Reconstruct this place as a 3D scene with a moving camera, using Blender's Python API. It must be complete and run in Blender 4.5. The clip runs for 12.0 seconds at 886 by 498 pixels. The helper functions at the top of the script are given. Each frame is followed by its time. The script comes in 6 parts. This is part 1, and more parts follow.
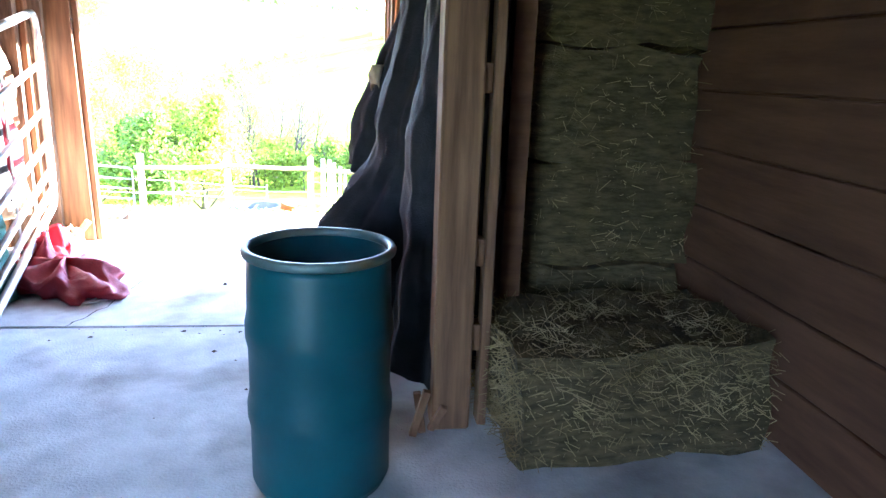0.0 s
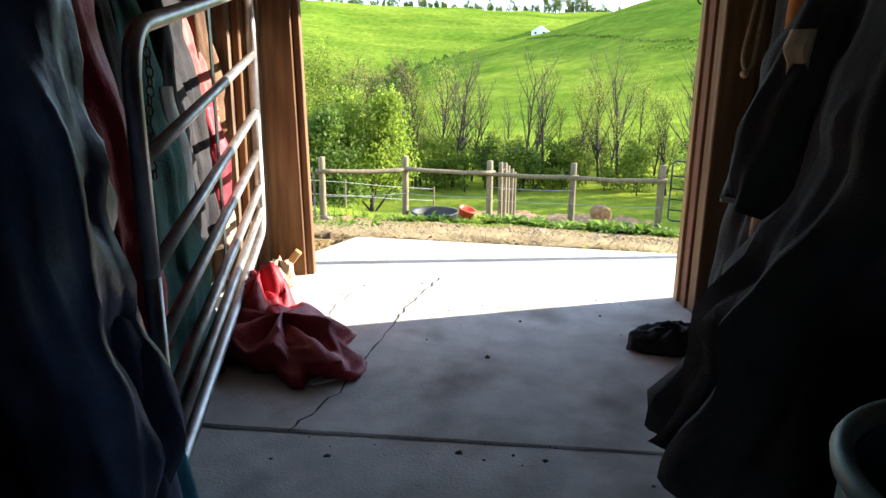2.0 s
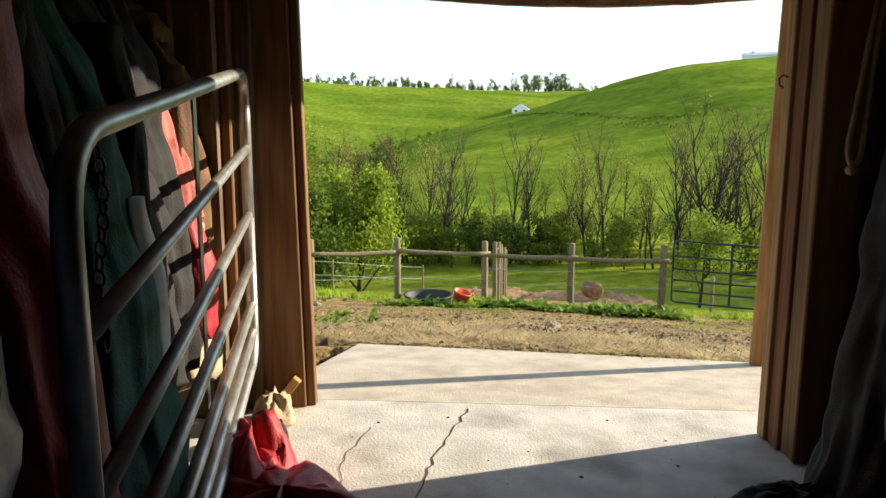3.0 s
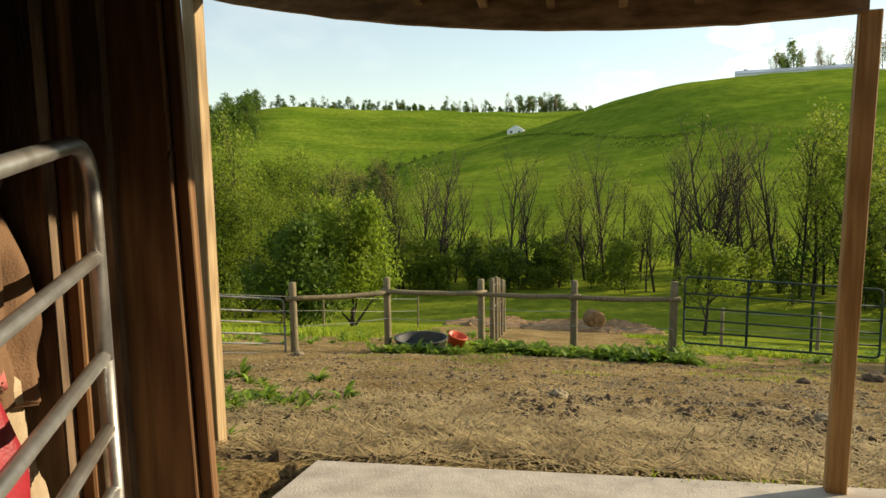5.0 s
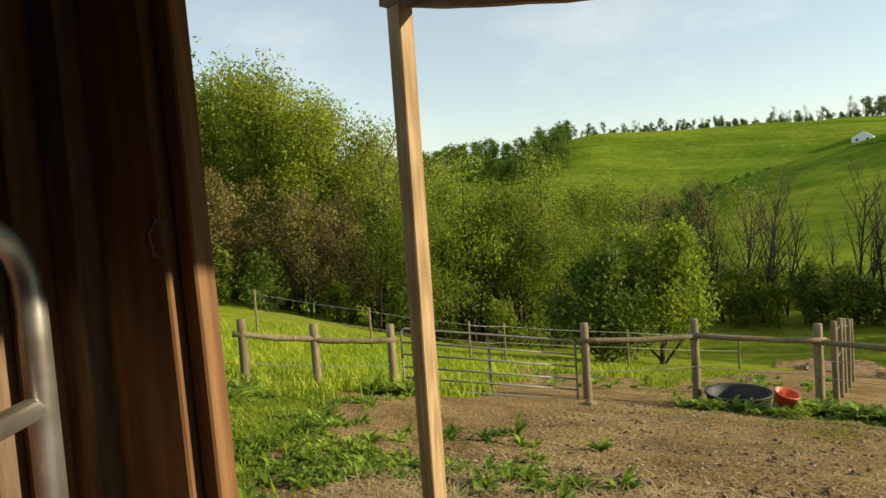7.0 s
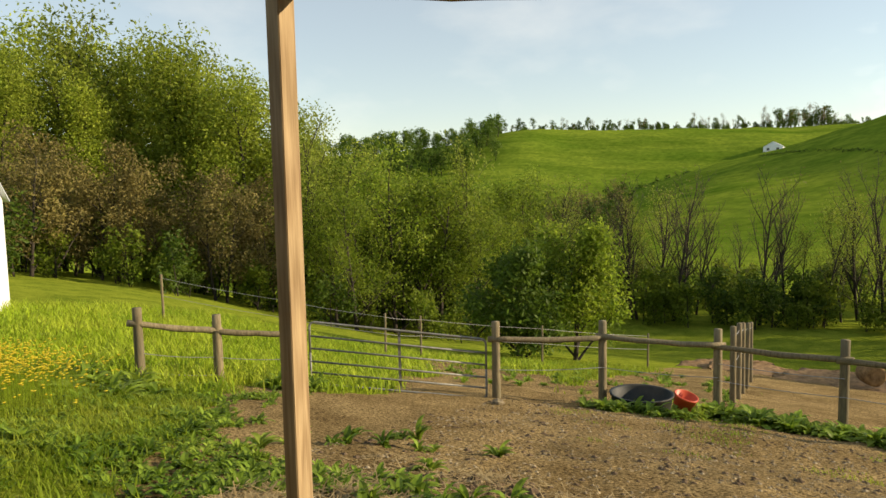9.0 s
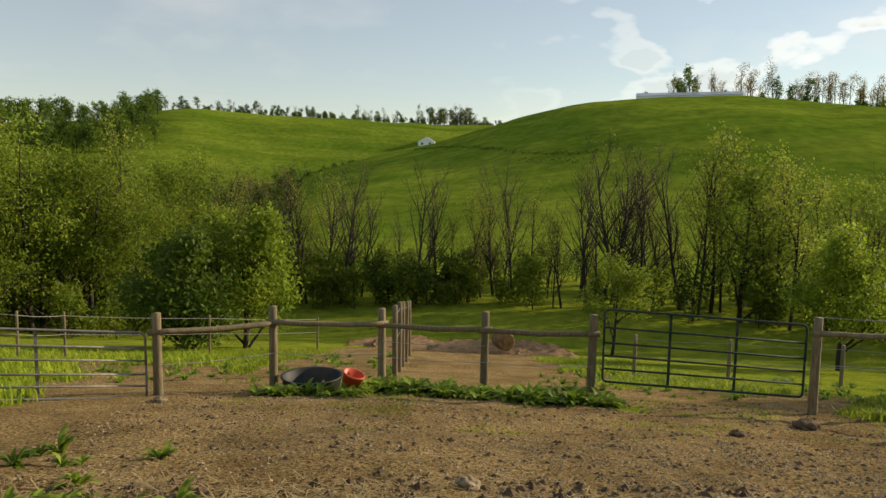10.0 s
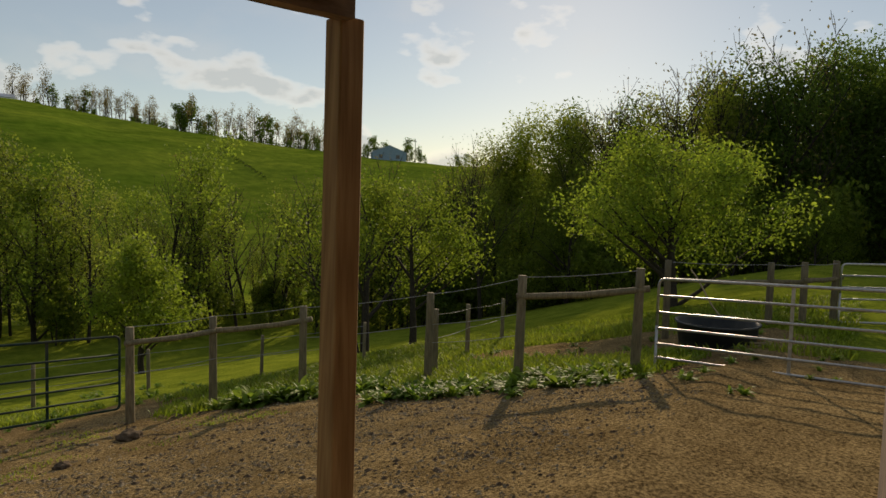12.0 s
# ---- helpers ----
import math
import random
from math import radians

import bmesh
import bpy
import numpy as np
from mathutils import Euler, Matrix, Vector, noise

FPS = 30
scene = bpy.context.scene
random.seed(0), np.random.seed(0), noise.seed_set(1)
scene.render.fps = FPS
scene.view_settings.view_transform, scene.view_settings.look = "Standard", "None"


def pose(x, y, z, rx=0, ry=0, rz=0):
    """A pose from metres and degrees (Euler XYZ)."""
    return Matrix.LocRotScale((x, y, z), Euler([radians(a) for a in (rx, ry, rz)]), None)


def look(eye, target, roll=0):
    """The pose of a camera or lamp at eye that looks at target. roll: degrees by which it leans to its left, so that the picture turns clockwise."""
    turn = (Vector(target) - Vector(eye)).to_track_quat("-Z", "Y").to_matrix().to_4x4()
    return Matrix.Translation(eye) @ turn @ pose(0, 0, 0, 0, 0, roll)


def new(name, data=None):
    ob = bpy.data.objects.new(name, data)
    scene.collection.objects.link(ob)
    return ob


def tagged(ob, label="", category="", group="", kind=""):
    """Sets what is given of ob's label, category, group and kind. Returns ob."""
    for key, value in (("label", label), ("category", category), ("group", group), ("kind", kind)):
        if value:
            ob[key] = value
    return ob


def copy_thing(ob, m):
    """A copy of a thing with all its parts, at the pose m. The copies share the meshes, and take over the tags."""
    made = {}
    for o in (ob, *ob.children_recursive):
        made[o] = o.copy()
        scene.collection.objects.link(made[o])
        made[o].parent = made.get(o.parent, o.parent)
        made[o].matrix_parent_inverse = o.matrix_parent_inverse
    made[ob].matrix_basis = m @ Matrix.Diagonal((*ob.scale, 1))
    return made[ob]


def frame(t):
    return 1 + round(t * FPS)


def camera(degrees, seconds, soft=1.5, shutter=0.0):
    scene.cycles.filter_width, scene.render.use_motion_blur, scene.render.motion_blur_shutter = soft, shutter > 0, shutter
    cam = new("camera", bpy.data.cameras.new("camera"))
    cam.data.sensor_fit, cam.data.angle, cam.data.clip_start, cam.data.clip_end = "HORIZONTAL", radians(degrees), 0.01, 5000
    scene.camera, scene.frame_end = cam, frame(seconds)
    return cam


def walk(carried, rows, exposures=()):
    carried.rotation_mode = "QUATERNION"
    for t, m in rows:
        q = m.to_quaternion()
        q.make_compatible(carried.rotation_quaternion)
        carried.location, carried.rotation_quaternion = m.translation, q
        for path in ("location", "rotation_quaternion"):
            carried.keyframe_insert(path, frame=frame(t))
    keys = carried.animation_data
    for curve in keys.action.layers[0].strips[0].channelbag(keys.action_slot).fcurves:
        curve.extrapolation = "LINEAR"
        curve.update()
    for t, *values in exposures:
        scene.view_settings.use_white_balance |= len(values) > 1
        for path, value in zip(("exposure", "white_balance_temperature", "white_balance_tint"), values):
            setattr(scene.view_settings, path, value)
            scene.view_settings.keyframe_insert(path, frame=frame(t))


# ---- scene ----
cam = camera(65.2, 12.0)
PATH = [
    (0, (1.484, -3.970, 1.300), (1.761, -2.056, 0.792), 2.1),
    (0.2, (1.425, -3.820, 1.280), (1.535, -1.883, 0.790), 3.2),
    (0.5, (1.390, -3.550, 1.235), (1.230, -1.620, 0.730), 2.6),
    (1, (1.210, -3.190, 1.200), (0.964, -1.285, 0.642), 1.4),
    (1.5, (0.977, -2.848, 1.156), (0.752, -0.934, 0.623), 0.9),
    (2, (0.792, -2.607, 1.199), (0.639, -0.681, 0.680), 0.6),
    (2.5, (0.668, -2.244, 1.234), (0.544, -0.292, 0.817), -0.5),
    (3, (0.530, -1.956, 1.269), (0.417, 0.016, 0.958), 0.2),
    (3.2, (0.493, -1.842, 1.288), (0.389, 0.138, 1.023), 0.2),
    (4.8, (0.582, -0.993, 1.466), (0.456, 0.988, 1.227), -0.6),
    (5, (0.579, -0.852, 1.479), (0.472, 1.129, 1.229), -0.8),
    (5.5, (0.650, -0.519, 1.471), (0.459, 1.464, 1.288), -1.8),
    (6, (0.701, -0.192, 1.467), (0.365, 1.769, 1.268), -2.2),
    (6.5, (0.687, 0.097, 1.511), (0.099, 2.003, 1.361), -2.6),
    (7, (0.642, 0.359, 1.518), (-0.311, 2.112, 1.382), -4.0),
    (7.2, (0.630, 0.468, 1.520), (-0.497, 2.116, 1.396), -4.2),
    (8.8, (0.715, 0.690, 1.592), (-0.274, 2.421, 1.430), -2.1),
    (9, (0.745, 0.665, 1.593), (-0.018, 2.505, 1.415), -1.2),
    (9.5, (0.732, 0.692, 1.573), (0.506, 2.669, 1.376), -0.3),
    (10, (0.723, 0.770, 1.560), (0.877, 2.752, 1.340), 1.0),
    (10.5, (0.741, 0.890, 1.580), (1.326, 2.795, 1.403), 0.8),
    (11, (0.699, 0.939, 1.565), (1.686, 2.670, 1.391), 1.6),
    (11.5, (0.630, 0.990, 1.552), (2.026, 2.413, 1.392), 2.3),
    (12, (0.610, 1.105, 1.571), (2.320, 2.132, 1.432), 1.8),
]
EXPOSURES = [(0.0, 5.9, 5000, 18), (0.3, 5.6, 5000, 18), (0.6, 4.95, 4900, 19), (1.0, 4.0, 5000, 19), (1.5, 3.15, 5200, 16), (2.0, 2.45, 5900, 11), (2.5, 1.8, 6500, 7), (3.2, 1.32, 6900, 6), (5.0, 0.75, 7500, 6), (6.5, 0.65, 7500, 6),
             (9.0, 0.62, 7600, 9), (10.0, 0.24, 7600, 11), (11.0, -0.1, 7500, 13), (12.0, -0.35, 7600, 13)]
walk(cam, [(t, look(e, g, r)) for t, e, g, r in PATH], EXPOSURES)

# ---- light ----
SUN_EL, SUN_AZ = radians(18), radians(20)  # azimuth from +x towards +y
to_sun = Vector((math.cos(SUN_EL) * math.cos(SUN_AZ), math.cos(SUN_EL) * math.sin(SUN_AZ), math.sin(SUN_EL)))
sun = new("sun", bpy.data.lights.new("sun", "SUN"))
sun.data.energy, sun.data.angle, sun.data.color = 4.8, radians(0.6), (1.0, 0.86, 0.68)
sun.matrix_world = look(to_sun * 50, (0, 0, 0))

world = bpy.data.worlds.new("sky")
scene.world = world
world.use_nodes = True
wt = world.node_tree
wt.nodes.clear()
w_out = wt.nodes.new("ShaderNodeOutputWorld")
w_bg = wt.nodes.new("ShaderNodeBackground")
w_sky = wt.nodes.new("ShaderNodeTexSky")
w_sky.sky_type, w_sky.sun_disc = "NISHITA", False
w_sky.sun_elevation, w_sky.sun_rotation = SUN_EL, math.pi / 2 - SUN_AZ
w_sky.air_density, w_sky.dust_density, w_sky.ozone_density = 1.0, 0.12, 2.0
w_tc = wt.nodes.new("ShaderNodeTexCoord")
w_map = wt.nodes.new("ShaderNodeMapping")
w_map.inputs["Scale"].default_value = (1.0, 1.0, 2.2)
w_map.inputs["Location"].default_value = (0.35, 0.1, 0.0)
w_noise = wt.nodes.new("ShaderNodeTexNoise")
w_noise.inputs["Scale"].default_value, w_noise.inputs["Detail"].default_value, w_noise.inputs["Roughness"].default_value = 4.2, 7, 0.55
w_ramp = wt.nodes.new("ShaderNodeValToRGB")
w_ramp.color_ramp.elements[0].position, w_ramp.color_ramp.elements[1].position = 0.54, 0.74
w_mix = wt.nodes.new("ShaderNodeMixRGB")
w_mix.inputs["Color2"].default_value = (7.5, 7.4, 7.3, 1)
w_haze = wt.nodes.new("ShaderNodeMixRGB")
w_haze.inputs["Fac"].default_value = 0.28
w_haze.inputs["Color2"].default_value = (5.2, 5.6, 6.0, 1)
w_half = wt.nodes.new("ShaderNodeMath")
w_half.operation = "MULTIPLY"
w_half.inputs[1].default_value = 0.16
wt.links.new(w_tc.outputs["Generated"], w_map.inputs["Vector"])
wt.links.new(w_map.outputs["Vector"], w_noise.inputs["Vector"])
wt.links.new(w_noise.outputs["Fac"], w_ramp.inputs["Fac"])
wt.links.new(w_ramp.outputs["Color"], w_half.inputs[0])
wt.links.new(w_sky.outputs["Color"], w_haze.inputs["Color1"])
wt.links.new(w_haze.outputs["Color"], w_mix.inputs["Color1"])
wt.links.new(w_half.outputs["Value"], w_mix.inputs["Fac"])
w_map2 = wt.nodes.new("ShaderNodeMapping")
w_map2.inputs["Scale"].default_value = (1.0, 1.0, 2.1)
w_map2.inputs["Location"].default_value = (3.1, 1.7, 0.4)
w_puff = wt.nodes.new("ShaderNodeTexNoise")
w_puff.inputs["Scale"].default_value, w_puff.inputs["Detail"].default_value, w_puff.inputs["Roughness"].default_value = 7.5, 6, 0.45
w_ramp2 = wt.nodes.new("ShaderNodeValToRGB")
w_ramp2.color_ramp.elements[0].position, w_ramp2.color_ramp.elements[1].position = 0.565, 0.64
w_ramp2.color_ramp.elements[1].color = (0.7, 0.7, 0.7, 1)
w_body = wt.nodes.new("ShaderNodeValToRGB")  # bright rims, blue-grey bodies
w_body.color_ramp.elements[0].position, w_body.color_ramp.elements[1].position = 0.58, 0.65
w_body.color_ramp.elements[0].color, w_body.color_ramp.elements[1].color = (1, 1, 0.98, 1), (0.50, 0.56, 0.60, 1)
w_lift = wt.nodes.new("ShaderNodeVectorMath")
w_lift.operation = "SCALE"
w_lift.inputs["Scale"].default_value = 11.0
w_sep = wt.nodes.new("ShaderNodeSeparateXYZ")
w_east = wt.nodes.new("ShaderNodeMapRange")  # the cumulus stand on the sun's side of the sky
w_east.inputs["From Min"].default_value, w_east.inputs["From Max"].default_value = 0.1, 0.5
w_cut = wt.nodes.new("ShaderNodeMath")
w_cut.operation = "MULTIPLY"
w_mix2 = wt.nodes.new("ShaderNodeMixRGB")
wt.links.new(w_tc.outputs["Generated"], w_map2.inputs["Vector"])
wt.links.new(w_map2.outputs["Vector"], w_puff.inputs["Vector"])
wt.links.new(w_puff.outputs["Fac"], w_ramp2.inputs["Fac"])
wt.links.new(w_tc.outputs["Generated"], w_sep.inputs["Vector"])
wt.links.new(w_sep.outputs["X"], w_east.inputs["Value"])
wt.links.new(w_ramp2.outputs["Color"], w_cut.inputs[0])
wt.links.new(w_east.outputs["Result"], w_cut.inputs[1])
wt.links.new(w_cut.outputs["Value"], w_mix2.inputs["Fac"])
wt.links.new(w_puff.outputs["Fac"], w_body.inputs["Fac"])
wt.links.new(w_body.outputs["Color"], w_lift.inputs[0])
wt.links.new(w_lift.outputs["Vector"], w_mix2.inputs["Color2"])
wt.links.new(w_mix.outputs["Color"], w_mix2.inputs["Color1"])
wt.links.new(w_mix2.outputs["Color"], w_bg.inputs["Color"])
wt.links.new(w_bg.outputs["Background"], w_out.inputs["Surface"])
w_bg.inputs["Strength"].default_value = 0.12


# ---- materials ----
def mat(name, c1, c2, scale=8.0, stretch=(1, 1, 1), rough=0.8, metal=0.0, bump=0.2, fine=60.0, spread=(0.35, 0.65),
        dirt=None, dirt_scale=1.5, dirt_amount=0.35, translucent=0.0, spec=0.3, per_object=0.0, wave=0.0, coat=0.0):
    """Two-scale noise between c1 and c2, an optional third colour in large patches, and relief."""
    m = bpy.data.materials.new(name)
    m.use_nodes = True
    t = m.node_tree
    N, L = t.nodes, t.links
    b = N["Principled BSDF"]
    b.inputs["Roughness"].default_value = rough
    b.inputs["Metallic"].default_value = metal
    b.inputs["Specular IOR Level"].default_value = spec
    b.inputs["Coat Weight"].default_value = coat
    tc = N.new("ShaderNodeTexCoord")
    mp = N.new("ShaderNodeMapping")
    mp.inputs["Scale"].default_value = stretch
    L.new(tc.outputs["Object"], mp.inputs["Vector"])
    n1 = N.new("ShaderNodeTexNoise")
    n1.inputs["Scale"].default_value, n1.inputs["Detail"].default_value, n1.inputs["Roughness"].default_value = scale, 6, 0.6
    L.new(mp.outputs["Vector"], n1.inputs["Vector"])
    ramp = N.new("ShaderNodeValToRGB")
    ramp.color_ramp.elements[0].position, ramp.color_ramp.elements[1].position = spread
    ramp.color_ramp.elements[0].color, ramp.color_ramp.elements[1].color = (*c1, 1), (*c2, 1)
    L.new(n1.outputs["Fac"], ramp.inputs["Fac"])
    col = ramp.outputs["Color"]
    if wave:
        wv = N.new("ShaderNodeTexWave")
        wv.wave_type, wv.bands_direction = "RINGS", "Z"
        wv.inputs["Scale"].default_value, wv.inputs["Distortion"].default_value = wave, 9.0
        wv.inputs["Detail"].default_value, wv.inputs["Detail Scale"].default_value = 3, 0.8
        L.new(mp.outputs["Vector"], wv.inputs["Vector"])
        mw = N.new("ShaderNodeMixRGB")
        mw.blend_type = "MULTIPLY"
        mw.inputs["Color2"].default_value = (0.62, 0.55, 0.48, 1)
        mf = N.new("ShaderNodeMath")
        mf.operation = "MULTIPLY"
        mf.inputs[1].default_value = 0.55
        L.new(wv.outputs["Fac"], mf.inputs[0])
        L.new(mf.outputs[0], mw.inputs["Fac"])
        L.new(col, mw.inputs["Color1"])
        col = mw.outputs["Color"]
    if dirt:
        n2 = N.new("ShaderNodeTexNoise")
        n2.inputs["Scale"].default_value, n2.inputs["Detail"].default_value = dirt_scale, 7
        L.new(tc.outputs["Object"], n2.inputs["Vector"])
        r2 = N.new("ShaderNodeValToRGB")
        r2.color_ramp.elements[0].position, r2.color_ramp.elements[1].position = 0.5, 0.72
        r2.color_ramp.elements[1].color = (dirt_amount * 2, dirt_amount * 2, dirt_amount * 2, 1)
        L.new(n2.outputs["Fac"], r2.inputs["Fac"])
        mx = N.new("ShaderNodeMixRGB")
        mx.inputs["Color2"].default_value = (*dirt, 1)
        L.new(r2.outputs["Color"], mx.inputs["Fac"])
        L.new(col, mx.inputs["Color1"])
        col = mx.outputs["Color"]
    if per_object:
        oi = N.new("ShaderNodeObjectInfo")
        hs = N.new("ShaderNodeHueSaturation")
        mr = N.new("ShaderNodeMapRange")
        mr.inputs["To Min"].default_value, mr.inputs["To Max"].default_value = 1 - per_object, 1 + per_object
        L.new(oi.outputs["Random"], mr.inputs["Value"])
        L.new(mr.outputs["Result"], hs.inputs["Value"])
        L.new(col, hs.inputs["Color"])
        col = hs.outputs["Color"]
    L.new(col, b.inputs["Base Color"])
    if bump:
        n3 = N.new("ShaderNodeTexNoise")
        n3.inputs["Scale"].default_value, n3.inputs["Detail"].default_value = fine, 5
        L.new(mp.outputs["Vector"], n3.inputs["Vector"])
        bp = N.new("ShaderNodeBump")
        bp.inputs["Strength"].default_value, bp.inputs["Distance"].default_value = bump, 0.01
        L.new(n3.outputs["Fac"], bp.inputs["Height"])
        L.new(bp.outputs["Normal"], b.inputs["Normal"])
    if translucent:
        tr = N.new("ShaderNodeBsdfTranslucent")
        ms = N.new("ShaderNodeMixShader")
        ms.inputs["Fac"].default_value = translucent
        L.new(col, tr.inputs["Color"])
        L.new(b.outputs["BSDF"], ms.inputs[1])
        L.new(tr.outputs["BSDF"], ms.inputs[2])
        L.new(ms.outputs["Shader"], N["Material Output"].inputs["Surface"])
    return m


def leaf_mat(name, c1, c2, translucent=0.35):
    """Leaves: colour varies leaf by leaf and tree by tree."""
    m = mat(name, c1, c2, scale=0.9, bump=0, rough=0.6, spec=0.25, translucent=translucent, per_object=0.22)
    t = m.node_tree
    geo = t.nodes.new("ShaderNodeNewGeometry")
    hs = t.nodes.new("ShaderNodeHueSaturation")
    mr = t.nodes.new("ShaderNodeMapRange")
    mr.inputs["To Min"].default_value, mr.inputs["To Max"].default_value = 0.65, 1.35
    t.links.new(geo.outputs["Random Per Island"], mr.inputs["Value"])
    t.links.new(mr.outputs["Result"], hs.inputs["Value"])
    b = t.nodes["Principled BSDF"]
    src = b.inputs["Base Color"].links[0].from_socket
    t.links.new(src, hs.inputs["Color"])
    for node in t.nodes:
        if node.bl_idname == "ShaderNodeBsdfTranslucent":
            t.links.new(hs.outputs["Color"], node.inputs["Color"])
    t.links.new(hs.outputs["Color"], b.inputs["Base Color"])
    return m


